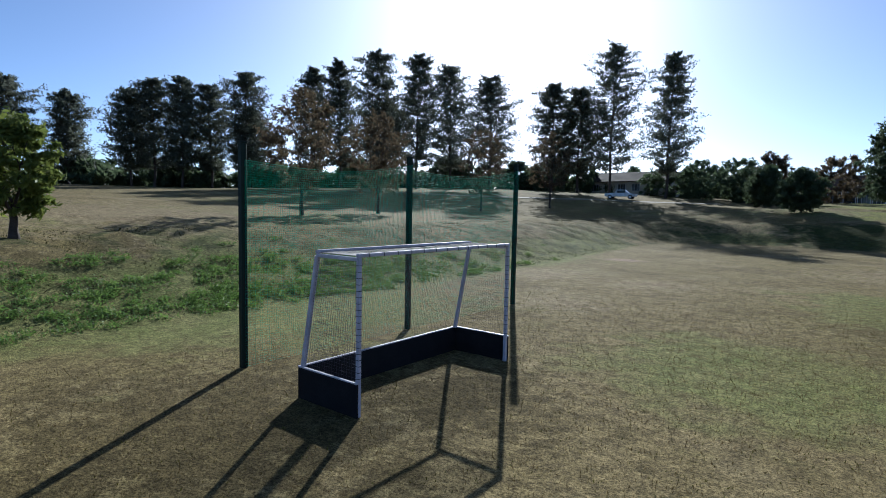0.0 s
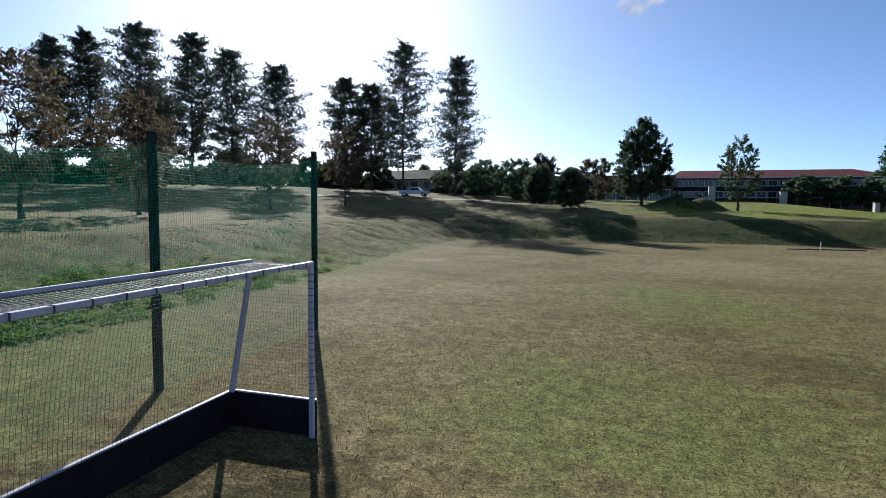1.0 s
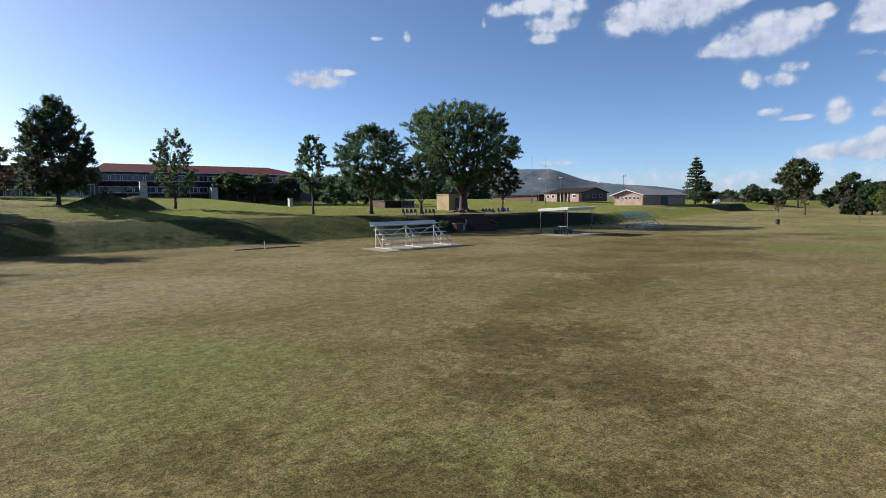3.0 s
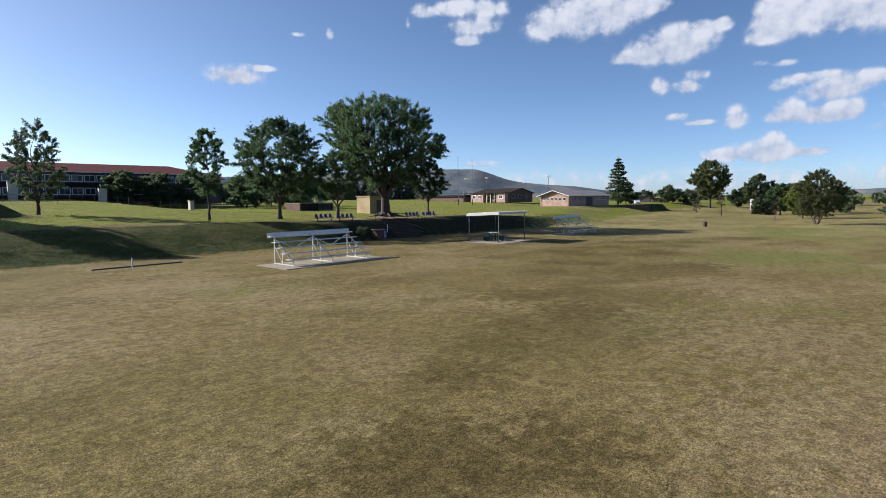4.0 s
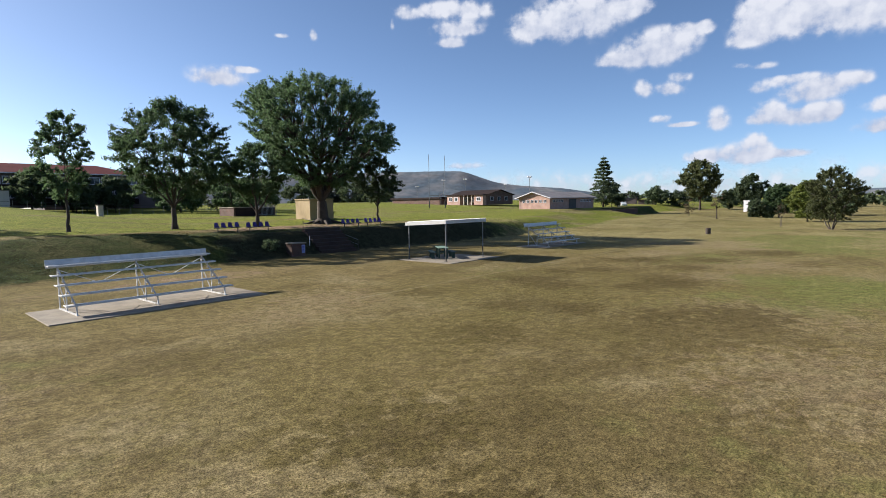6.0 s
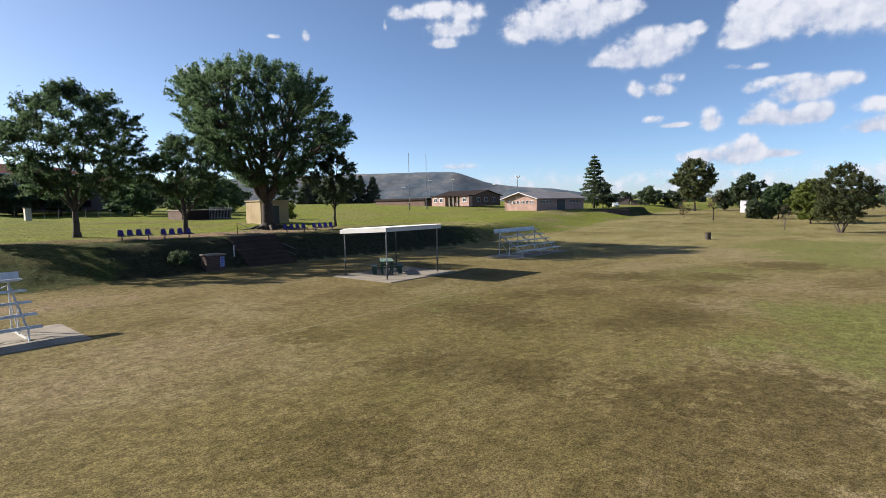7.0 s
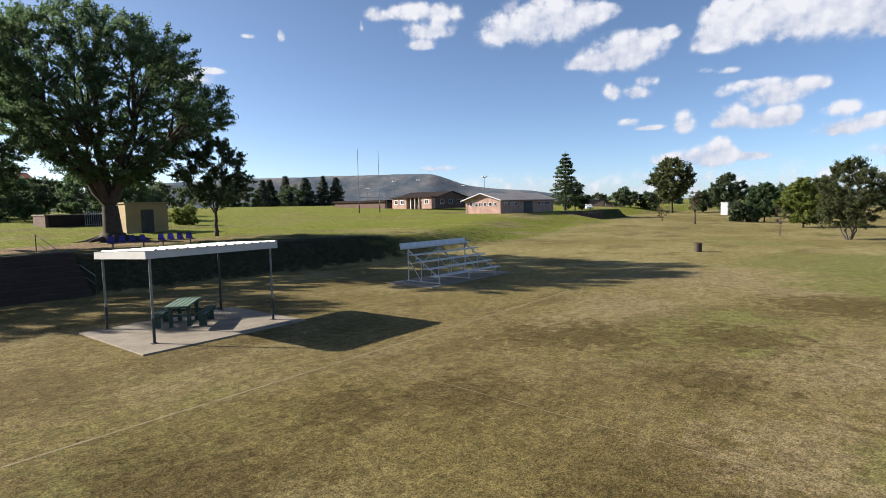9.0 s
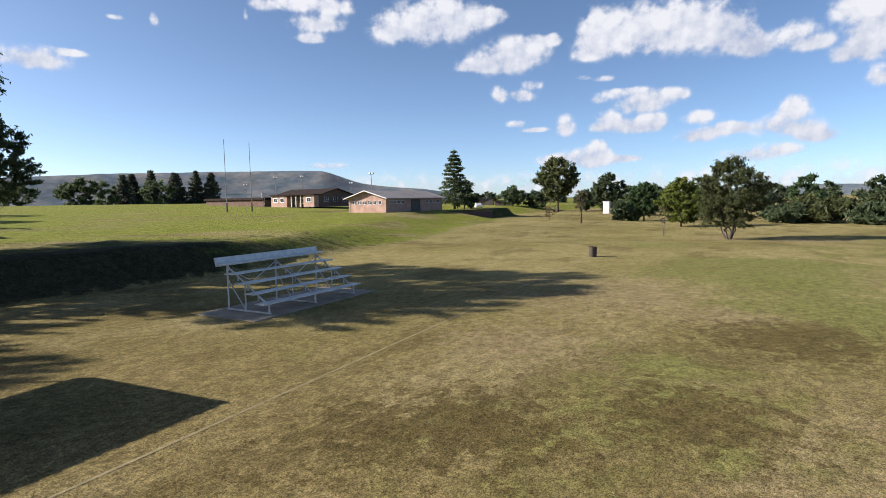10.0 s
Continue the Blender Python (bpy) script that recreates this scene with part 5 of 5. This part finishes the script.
tree("bare young tree far across the field", 136.4, 54.2, 6.0, 1.6, 209, "round", 0.3, M_LEAFBR, 0.08, 30, 26)
tree("pale bare shrub far across the field", 142.3, 61.8, 3.8, 1.5, 210, "round", 0.15, M_LEAFBR, 0.08, 26, 30)
for i, (x, y, h, r, lf) in enumerate(((211.4, 98, 6.8, 5, M_LEAFDK), (214.3, 90.8, 5.6, 4.4, M_LEAFDK), (182.3, 18.8, 8.5, 4, M_LEAF), (191, 6.1, 8, 4.5, M_LEAFDK), (152.2, 19.2, 4.4, 6, M_LEAFOL), (160, 8, 4.5, 6, M_LEAFOL), (175, 40, 6, 6, M_LEAFDK), (152.7, 51.3, 3.8, 1.6, M_LEAFDK), (153.3, 48.9, 2.2, 1.0, M_LEAFDK), (218, 76, 6.6, 3.2, M_LEAFDK), (186, 52, 7, 6, M_LEAFDK), (150, 24, 3.0, 4.5, M_LEAFDK), (146, 12, 3.0, 5, M_LEAFDK), (140, 0, 2.6, 3.0, M_LEAFOL), (240, 60, 8, 7, M_LEAFDK), (230, 30, 7, 8, M_LEAFDK))):
    tree("rounded tree or shrub along the far field edge", x, y, h, r, 220 + i, "round", 0.08, lf, 0.26, 50, 100)
for i, (x, y, h) in enumerate(((169.3, 239.2, 12.5), (175, 235.6, 14), (181.6, 231.1, 13.2), (188.3, 226.4, 14), (164, 236, 12), (192, 222, 13.2), (178, 240, 12.5), (185, 234, 13), (172, 243, 12.8))):
    tree("dark conical pine beyond the upper lawn", x, y, h, 4.5, 250 + i, "tiers", 0.06, M_PINE, 0.26, per=30, cat="pine", name="pine_tree", z=4.2)
for i in range(9):
    tree("dark tree beyond the upper lawn", 84 + i * 8 + (i % 3) * 4, 208 + 6 * math.sin(i * 2.1), 7 + i % 3, 5.5, 260 + i, "round", 0.08, M_LEAFDK, 0.3, 40, 80, z=3.8)
for i in range(14):
    tree("far dark tree on the skyline", 300 + 10 * math.sin(i * 3.3), 150 - i * 18, 7 + 2 * math.sin(i * 1.9), 8, 280 + i, "round", 0.05, M_LEAFDK, 0.5, 34, 60, z=0.5)


# ---- far things ----
def ridge(name, label, cx, cy, dist, spans, base, mat_, depth=400):
    """A far hill as a swept ridge: spans are (angle in degrees from +y towards +x, crest height)."""
    bm = bmesh.new()
    rows = []
    n = 90
    a0, a1 = spans[0][0], spans[-1][0]
    for i in range(n + 1):
        a = a0 + (a1 - a0) * i / n
        h = np.interp(a, [s[0] for s in spans], [s[1] for s in spans]) + noise.noise((a * 1.3, 3.1, 0)) * 1.5 + noise.noise((a * 5, 1, 0)) * 1.0
        s, c = math.sin(radians(a)), math.cos(radians(a))
        row = []
        for k in range(9):
            t = k / 8
            d = dist - depth * (1 - t) + noise.noise((a * 0.8, t * 4, 2)) * 60 * t * (1 - t)
            z = base + (h - base) * (t ** 1.35) + noise.noise((a * 2, t * 6, 7)) * 6 * t * (1 - t) * 4
            row.append(bm.verts.new((cx + s * d, cy + c * d, z)))
        row.append(bm.verts.new((cx + s * (dist + 300), cy + c * (dist + 300), base)))
        rows.append(row)
    for r, q in zip(rows, rows[1:]):
        for k in range(9):
            bm.faces.new((r[k], r[k + 1], q[k + 1], q[k]))
    ob = part(name, bm, mat_)
    for p in ob.data.polygons:
        p.use_smooth = True
    return tagged(ob, label, "hill", kind="structure")


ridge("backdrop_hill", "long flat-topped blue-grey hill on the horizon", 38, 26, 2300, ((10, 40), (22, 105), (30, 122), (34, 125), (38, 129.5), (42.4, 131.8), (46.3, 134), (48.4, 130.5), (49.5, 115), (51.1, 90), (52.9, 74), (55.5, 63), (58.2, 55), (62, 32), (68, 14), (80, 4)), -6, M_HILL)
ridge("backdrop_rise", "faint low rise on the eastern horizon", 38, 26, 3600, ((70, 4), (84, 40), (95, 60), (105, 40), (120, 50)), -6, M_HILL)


def pickup(x, y, turn, label):
    c = thing("pickup_truck", label, "car", pose(x, y, hz(x, y), 0, 0, turn))
    bm = bmesh.new()
    prof = [(-2.55, 0.45), (2.5, 0.45), (2.55, 0.85), (1.35, 1.0), (0.75, 1.55), (-0.65, 1.58), (-0.85, 1.02), (-2.55, 1.0)]
    a, b = [bm.verts.new((p, -0.85, q)) for p, q in prof], [bm.verts.new((p, 0.85, q)) for p, q in prof]
    bm.faces.new(a)
    bm.faces.new(b)
    for i in range(len(prof)):
        j = (i + 1) % len(prof)
        bm.faces.new((a[i], a[j], b[j], b[i]))
    bmesh.ops.recalc_face_normals(bm, faces=bm.faces[:])
    bmesh.ops.bevel(bm, geom=bm.edges[:], offset=0.05, segments=1, affect="EDGES")
    body = part("body", bm, M_CAR, c)
    for s in (-1, 1):
        y0, y1 = sorted((s * 0.852, s * 0.862))
        part("side_window", bx(-0.55, 0.85, y0, y1, 1.05, 1.45), M_GLASS, body)
        for u in (-1.65, 1.65):
            w = br((u, s * 0.68, 0.36), (u, s * 0.9, 0.36), 0.72, 16)
            wh = part("wheel", w, M_TYRE, c)
            part("rim", br((u, s * 0.9, 0.36), (u, s * 0.915, 0.36), 0.42, 12), M_CAR, wh)


pickup(-33.0, 89.3, 8, "white pickup truck parked under the pines")
pickup(179.4, 95.0, 35, "white pickup truck parked far beyond the pavilion")


def house_behind_pines():
    x, y = -52.0, 112.0
    h = thing("pine_house", "long low pale house with dark roof behind the pines", "house", pose(x, y, hz(-44, 110) - 0.3, 0, 0, -8))
    part("wall", bx(0, 20, 0, 8, -0.5, 3.0), M_PLASTER, h)
    part("roof", gable_roof(bmesh.new(), 0, 20, 0, 8, 3.02, 1.8, over=0.7), M_DKROOF, h)
    for i in range(6):
        window(h, 1.0 + i * 3.1, 2.8 + i * 3.1, 0.8, 2.3, 0.0, "y", 3)


house_behind_pines()


def tank():
    t = thing("white_cabin", "white upright cabin standing among far trees", "cabin", pose(184.7, 61.3, hz(184.7, 61.3) - 0.2))
    part("wall", bx(-0.6, 0.6, -0.8, 0.8, 0, 3.2, 0.05), M_WHITE, t)
    part("lid", bx(-0.7, 0.7, -0.9, 0.9, 3.201, 3.32, 0.03), M_WHITE, t)
    for i, (x, y, w, h) in enumerate(((222, 113, 5, 2.2), (218, 104, 3, 1.7))):
        q = thing("far_house", "small pale house far off among trees", "house", pose(x, y, hz(x, y) + 0.1, 0, 0, 20))
        part("wall", bx(-w / 2, w / 2, -3, 3, -0.5, h), M_GREYP, q)
        part("roof", gable_roof(bmesh.new(), -w / 2, w / 2, -3, 3, h + 0.02, 1.2), M_DKROOF, q)


tank()


def yard_bank():
    """A dark strip added as the shaded bank that lifts the pavilion's yard above the field."""
    w = thing("yard_bank_strip", "dark brick strip standing for the shaded bank below the pavilion yard", "wall", pose(132.4, 79.0, 0))
    part("wall", bx(0, 22, 0, 0.4, -0.4, 1.5, 0.02), M_BRICK, w)
    part("coping", bx(-0.05, 22.05, -0.06, 0.46, 1.501, 1.58, 0.015), M_BRICK, w)


yard_bank()


def strip_road(name, label, pts, w, surface):
    bm = bmesh.new()
    rows = []
    P = [Vector((*p, 0)) for p in pts]
    fine = []
    for a, b in zip(P, P[1:]):
        k = max(2, int((b - a).length / 3))
        fine += [a.lerp(b, i / k) for i in range(k)]
    fine.append(P[-1])
    for i, p in enumerate(fine):
        d = (fine[min(i + 1, len(fine) - 1)] - fine[max(i - 1, 0)]).normalized()
        s = Vector((-d.y, d.x, 0)) * w / 2
        rows.append([bm.verts.new((q.x, q.y, hz(q.x, q.y) + 0.05)) for q in (p - s, p - s * 0.33, p + s * 0.33, p + s)])
    for a, b in zip(rows, rows[1:]):
        for k in range(3):
            bm.faces.new((a[k], a[k + 1], b[k + 1], b[k]))
    return tagged(part(name, bm, surface), label, "road", kind="structure")


strip_road("road_west", "pale gravel drive under the pines", ((-110, 20), (-88, 42), (-70, 55), (-52, 68), (-36, 84), (-18, 92)), 2.2, M_TRACK)


# ---- clouds: far flat puffs, lit white ----
def cloud_mat():
    m = bpy.data.materials.new("cloud")
    m.use_nodes = True
    n, l = m.node_tree.nodes, m.node_tree.links
    n.remove(n["Principled BSDF"])
    tc, oi, noi, n2 = n.new("ShaderNodeTexCoord"), n.new("ShaderNodeObjectInfo"), n.new("ShaderNodeTexNoise"), n.new("ShaderNodeTexNoise")
    comb = n.new("ShaderNodeVectorMath")
    comb.operation = "ADD"
    sc = n.new("ShaderNodeVectorMath")
    sc.operation = "SCALE"
    sc.inputs["Scale"].default_value = 90
    cx = n.new("ShaderNodeCombineXYZ")
    l.new(oi.outputs["Random"], cx.inputs["X"])
    l.new(oi.outputs["Random"], cx.inputs["Z"])
    l.new(cx.outputs[0], sc.inputs[0])
    l.new(tc.outputs["Object"], comb.inputs[0])
    l.new(sc.outputs[0], comb.inputs[1])
    noi.inputs["Scale"].default_value, noi.inputs["Detail"].default_value, noi.inputs["Roughness"].default_value = 0.011, 4.5, 0.5
    l.new(comb.outputs[0], noi.inputs["Vector"])
    att = n.new("ShaderNodeAttribute")
    att.attribute_name = "puff"
    sep = n.new("ShaderNodeSeparateColor")
    l.new(att.outputs["Color"], sep.inputs["Color"])
    add = n.new("ShaderNodeMath")
    add.operation = "ADD"
    mr = n.new("ShaderNodeMapRange")
    mr.inputs["From Min"].default_value, mr.inputs["From Max"].default_value = 0.3, 0.7
    mr.inputs["To Min"].default_value, mr.inputs["To Max"].default_value = -0.46, 0.38
    l.new(noi.outputs["Fac"], mr.inputs["Value"])
    l.new(sep.outputs[0], add.inputs[0])
    l.new(mr.outputs["Result"], add.inputs[1])
    al = n.new("ShaderNodeMapRange")
    al.interpolation_type = "SMOOTHSTEP"
    al.inputs["From Min"].default_value, al.inputs["From Max"].default_value = 0.05, 0.85
    l.new(add.outputs[0], al.inputs["Value"])
    rim, cut = n.new("ShaderNodeMapRange"), n.new("ShaderNodeMath")
    rim.interpolation_type, cut.operation = "SMOOTHSTEP", "MULTIPLY"
    rim.inputs["From Min"].default_value, rim.inputs["From Max"].default_value = 0.02, 0.6
    l.new(sep.outputs[0], rim.inputs["Value"])
    l.new(rim.outputs["Result"], cut.inputs[0])
    l.new(al.outputs["Result"], cut.inputs[1])
    em, trn, mx = n.new("ShaderNodeEmission"), n.new("ShaderNodeBsdfTransparent"), n.new("ShaderNodeMixShader")
    col = n.new("ShaderNodeMix")
    col.data_type = "RGBA"
    col.inputs["A"].default_value, col.inputs["B"].default_value = (0.60, 0.63, 0.74, 1), (1.0, 0.96, 0.95, 1)
    cf = n.new("ShaderNodeMapRange")
    cf.inputs["From Min"].default_value, cf.inputs["From Max"].default_value = -0.05, 0.75
    shade = n.new("ShaderNodeMath")
    shade.operation = "ADD"
    l.new(sep.outputs[1], shade.inputs[0])
    l.new(mr.outputs["Result"], shade.inputs[1])
    l.new(shade.outputs[0], cf.inputs["Value"])
    l.new(cf.outputs["Result"], col.inputs["Factor"])
    l.new(col.outputs["Result"], em.inputs["Color"])
    em.inputs["Strength"].default_value = CLOUD
    l.new(cut.outputs[0], mx.inputs["Fac"])
    l.new(trn.outputs[0], mx.inputs[1])
    l.new(em.outputs[0], mx.inputs[2])
    l.new(mx.outputs[0], n["Material Output"].inputs["Surface"])
    return m


CLOUD = 0.39
M_CLOUD = cloud_mat()


def cloud(dense, *lobes):
    """A cloud of lobes (azimuth from +y towards +x, elevation, half width, half height, in degrees)."""
    d = 3900.0
    eye = Vector((25, 18, 3.5))
    az = sum(q[0] for q in lobes) / len(lobes)
    el = sum(q[1] for q in lobes) / len(lobes)
    k = math.cos(radians(el))
    x0, x1 = min((q[0] - az) * k - q[2] * 1.7 for q in lobes), max((q[0] - az) * k + q[2] * 1.7 for q in lobes)
    y0, y1 = min(q[1] - el - q[3] * 1.7 for q in lobes), max(q[1] - el + q[3] * 1.7 for q in lobes)
    way = Vector((math.sin(radians(az)) * k, math.cos(radians(az)) * k, math.sin(radians(el))))
    nu, nv = 56, 34
    U, V = np.meshgrid(np.linspace(x0, x1, nu), np.linspace(y0, y1, nv), indexing="ij")
    puff, low, top = np.zeros_like(U), np.full_like(U, 99.0), np.full_like(U, -99.0)
    for a, e, w, h in lobes:
        du, dv = (U - (a - az) * k) / w, (V - (e - el)) / h
        g = np.exp(-0.8 * (du ** 2 + dv ** 2 * np.where(dv < 0, 1.5, 1.0)) ** 1.2)
        puff = puff + (1 - puff) * g
        low, top = np.minimum(low, e - el - h), np.maximum(top, e - el + h)
    edge = sst(0, 0.14, (U - x0) / (x1 - x0)) * sst(0, 0.14, (x1 - U) / (x1 - x0)) * sst(0, 0.14, (V - y0) / (y1 - y0)) * sst(0, 0.14, (y1 - V) / (y1 - y0))
    rise, run = (V - low) / (top - low), (U - x0) / (x1 - x0)
    lit = 0.30 + 0.62 * rise - 0.34 * run * min(1.0, (x1 - x0) / 8)
    s = d * math.tan(radians(1.0))
    v = np.stack([U * s, V * s, np.zeros_like(U)], -1).reshape(-1, 3)
    i = (np.arange(nu - 1)[:, None] * nv + np.arange(nv - 1)[None]).ravel()
    me = mesh_np("cloud", v, np.stack([i, i + nv, i + nv + 1, i + 1], 1))
    a = me.color_attributes.new("puff", "FLOAT_COLOR", "POINT")
    a.data.foreach_set("color", np.stack([puff * edge * dense, np.clip(lit, 0, 1), puff * 0, puff * 0 + 1], -1).reshape(-1).astype(np.float32))
    ob = link("cloud", me, M_CLOUD)
    ob.matrix_basis = look(eye + way * d, eye + way * 2 * d, 0)
    ob.visible_shadow = False
    return tagged(ob, "white fair-weather cumulus cloud", "cloud", kind="structure")


cloud(0.95, (42.9, 18.4, 1.3, 0.6))
cloud(1.0, (45.2, 18.5, 1.2, 0.6), (48.6, 18.6, 3.0, 0.9), (48.0, 16.9, 2.3, 0.7), (47.4, 15.6, 1.3, 0.5))
cloud(0.6, (41.5, 17.4, 0.25, 0.5))
cloud(1.05, (55.9, 16.8, 2.5, 1.4), (59.8, 17.3, 3.4, 2.1), (64.0, 17.6, 2.4, 0.9), (66.1, 17.8, 1.2, 0.5))
cloud(1.05, (63.8, 13.2, 2.0, 0.6), (66.6, 13.7, 2.8, 1.5), (68.6, 14.5, 2.0, 1.2), (71.3, 15.3, 1.3, 0.6))
cloud(0.95, (66.2, 10.4, 0.9, 0.8))
cloud(0.85, (68.4, 10.2, 1.3, 0.6), (69.4, 11.2, 0.9, 0.5))
cloud(0.65, (74.4, 11.6, 0.7, 0.3), (76.2, 11.4, 0.9, 0.3))
cloud(0.7, (75.8, 9.6, 1.0, 0.5))
cloud(0.9, (77.9, 10.0, 1.9, 0.5), (80.8, 9.4, 2.0, 0.8), (79.6, 8.8, 2.1, 1.0), (83.1, 9.5, 1.0, 0.5))
cloud(1.0, (76.7, 7.5, 1.1, 0.9), (78.9, 6.9, 2.4, 0.8), (80.9, 7.1, 1.2, 0.8), (76.1, 6.9, 1.2, 0.5))
cloud(0.95, (84.8, 7.2, 1.2, 0.7), (84.6, 5.6, 1.7, 0.7), (87.4, 6.1, 1.8, 0.6))
cloud(0.85, (67.7, 7.5, 1.0, 0.4), (69.7, 6.9, 1.4, 0.25))
cloud(1.0, (72.6, 7.1, 0.9, 1.0))
cloud(0.95, (75.0, 3.9, 1.8, 1.1), (75.9, 4.8, 0.9, 0.9), (72.2, 3.8, 2.4, 0.7), (77.2, 3.8, 2.6, 0.4))
cloud(0.6, (48.3, 3.7, 2.2, 0.4))
cloud(0.85, (33.7, 16.2, 0.4, 0.5))
cloud(0.7, (30.7, 16.0, 0.7, 0.25))
cloud(1.1, (75.9, 15.5, 2.4, 1.9), (74.5, 13.9, 1.7, 0.7), (79.5, 15.2, 3.3, 2.0), (83.9, 15.4, 3.1, 2.2), (87.2, 14.2, 2.0, 1.8), (89.4, 13.0, 1.7, 1.0))
cloud(0.85, (92.0, 13.1, 1.8, 1.2), (93.6, 12.5, 1.4, 0.6))
cloud(1.1, (97.4, 12.6, 2.0, 2.1), (96.6, 14.8, 2.0, 1.1), (96.0, 11.3, 1.4, 0.7), (100.5, 14.0, 2.6, 2.2))
cloud(0.9, (92.2, 7.3, 1.2, 1.3), (91.4, 5.9, 2.4, 0.9), (93.9, 5.0, 1.5, 0.7))
cloud(0.8, (88.8, 3.6, 2.2, 0.7), (91.4, 4.0, 1.7, 0.6))
cloud(0.9, (98.0, 9.3, 1.1, 0.8))
cloud(1.0, (24.5, 12.0, 2.1, 0.9), (27.1, 12.8, 1.3, 0.3))
# thin haze of cloud low over the eastern horizon
for az in (40, 54, 68, 82, 96, 110):
    cloud(0.46, (az - 4, 1.2, 6.5, 1.4), (az + 4, 1.6, 6.5, 1.5))
cloud(0.8, (0.4, 18.8, 1.4, 0.9), (2.4, 19.4, 1.2, 0.6))


# ---- turf blades along the way and on the banks ----
def blades(name, label, pts, hgt, wid, material, seed):
    """Upright tapered blades, one triangle each, rooted at pts."""
    rs = np.random.RandomState(seed)
    n = len(pts)
    a = rs.random(n) * 6.283
    h = hgt * (0.5 + rs.random(n))
    lean = rs.normal(size=(n, 2)) * 0.5 * h[:, None]
    side = np.stack([np.cos(a), np.sin(a), np.zeros(n)], 1) * (wid * (0.6 + 0.8 * rs.random(n)))[:, None]
    tip = pts + np.concatenate([lean, h[:, None]], 1)
    v = np.stack([pts - side, pts + side, tip], 1).reshape(-1, 3)
    return tagged(link(name, mesh_np(name, v, np.arange(3 * n).reshape(-1, 3)), material), label, "grass", kind="stuff")


def strewn(n, seed, lo, hi, keep):
    rs = np.random.RandomState(seed)
    x, y = lo[0] + (hi[0] - lo[0]) * rs.random(n), lo[1] + (hi[1] - lo[1]) * rs.random(n)
    # clump the roots
    k = rs.randint(0, n, n)
    m = rs.random(n) < 0.6
    x, y = np.where(m, x[k] + rs.normal(size=n) * 0.05, x), np.where(m, y[k] + rs.normal(size=n) * 0.05, y)
    ok = keep(x, y, rs)
    x, y = x[ok], y[ok]
    return np.stack([x, y, height(x, y) - 0.005], 1)


def clear(x, y):
    pads = ((20, 39, 28.3, 42.8), (55, 42, 62.1, 45.4), (41.5, 40.5, 47.3, 45.7))
    ok = np.ones(len(x), bool)
    for a, b, c, d in pads:
        ok &= ~((x > a) & (x < c) & (y > b) & (y < d))
    return ok


def by_line(x, y, rs, reach):
    """Thins the blades away from the open middle of the pitch."""
    ax, ay, bx_, by_ = 0.0, 8.0, 48.0, 33.0
    t = np.clip(((x - ax) * (bx_ - ax) + (y - ay) * (by_ - ay)) / ((bx_ - ax) ** 2 + (by_ - ay) ** 2), 0, 1)
    d = np.hypot(x - ax - t * (bx_ - ax), y - ay - t * (by_ - ay))
    return rs.random(len(x)) < np.exp(-(d / reach) ** 2)


tree("low green shrub beside the brick kiosk", 36.9, 54.6, 0.9, 0.7, 300, "round", 0.05, M_LEAFDK, 0.05, 30, 40, cat="shrub", name="shrub")
tree("green shrub beyond the cream hut", 64.0, 87.0, 2.2, 1.7, 301, "round", 0.05, M_LEAFYL, 0.1, 50, 90, cat="shrub", name="shrub")
blades("dry_grass", "short dry straw-coloured grass of the pitch", strewn(420000, 1, (-9, -3), (66, 48), lambda x, y, rs: clear(x, y) & (outside(x, y) < 0) & by_line(x, y, rs, 11)), 0.035, 0.006, M_STRAWB, 5)
blades("green_grass", "short green grass of the pitch", strewn(240000, 2, (-9, -3), (66, 48), lambda x, y, rs: clear(x, y) & (outside(x, y) < 0) & by_line(x, y, rs, 11)), 0.03, 0.006, M_GRASS, 6)
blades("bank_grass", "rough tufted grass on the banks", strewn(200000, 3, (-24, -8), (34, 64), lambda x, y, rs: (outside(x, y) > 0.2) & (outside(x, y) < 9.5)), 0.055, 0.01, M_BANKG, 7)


for i in range(26):
    a = radians(-92 + i * 3.9)
    q = 128 + 8 * math.sin(i * 2.3)
    x, y = 2 + math.sin(a) * q, 0 + math.cos(a) * q
    if x < -16:
        tree("low dark hedge tree on the western skyline", x, y, 5.4 + 0.8 * math.sin(i * 1.3), 5.6, 320 + i, "round", 0.04, M_LEAFDK, 0.32, 44, 70, z=hz(x, y) - 1.2)


# broad-leaved weeds at the foot of the west bank
rs = np.random.RandomState(77)
wx, wy = rs.normal(-13.0, 1.5, 620), rs.normal(7.0, 7.5, 620)
ok = outside(wx, wy) > 0.1
wx, wy = wx[ok], wy[ok]
cent = np.stack([wx, wy, height(wx, wy) + 0.05], 1)
tagged(link("weeds", leaves(cent, np.full(len(wx), 0.34), 120, 0.03, rs, 0.35, 1.1), M_WEED), "lush green broad-leaved weeds at the foot of the bank", "weeds", kind="stuff")
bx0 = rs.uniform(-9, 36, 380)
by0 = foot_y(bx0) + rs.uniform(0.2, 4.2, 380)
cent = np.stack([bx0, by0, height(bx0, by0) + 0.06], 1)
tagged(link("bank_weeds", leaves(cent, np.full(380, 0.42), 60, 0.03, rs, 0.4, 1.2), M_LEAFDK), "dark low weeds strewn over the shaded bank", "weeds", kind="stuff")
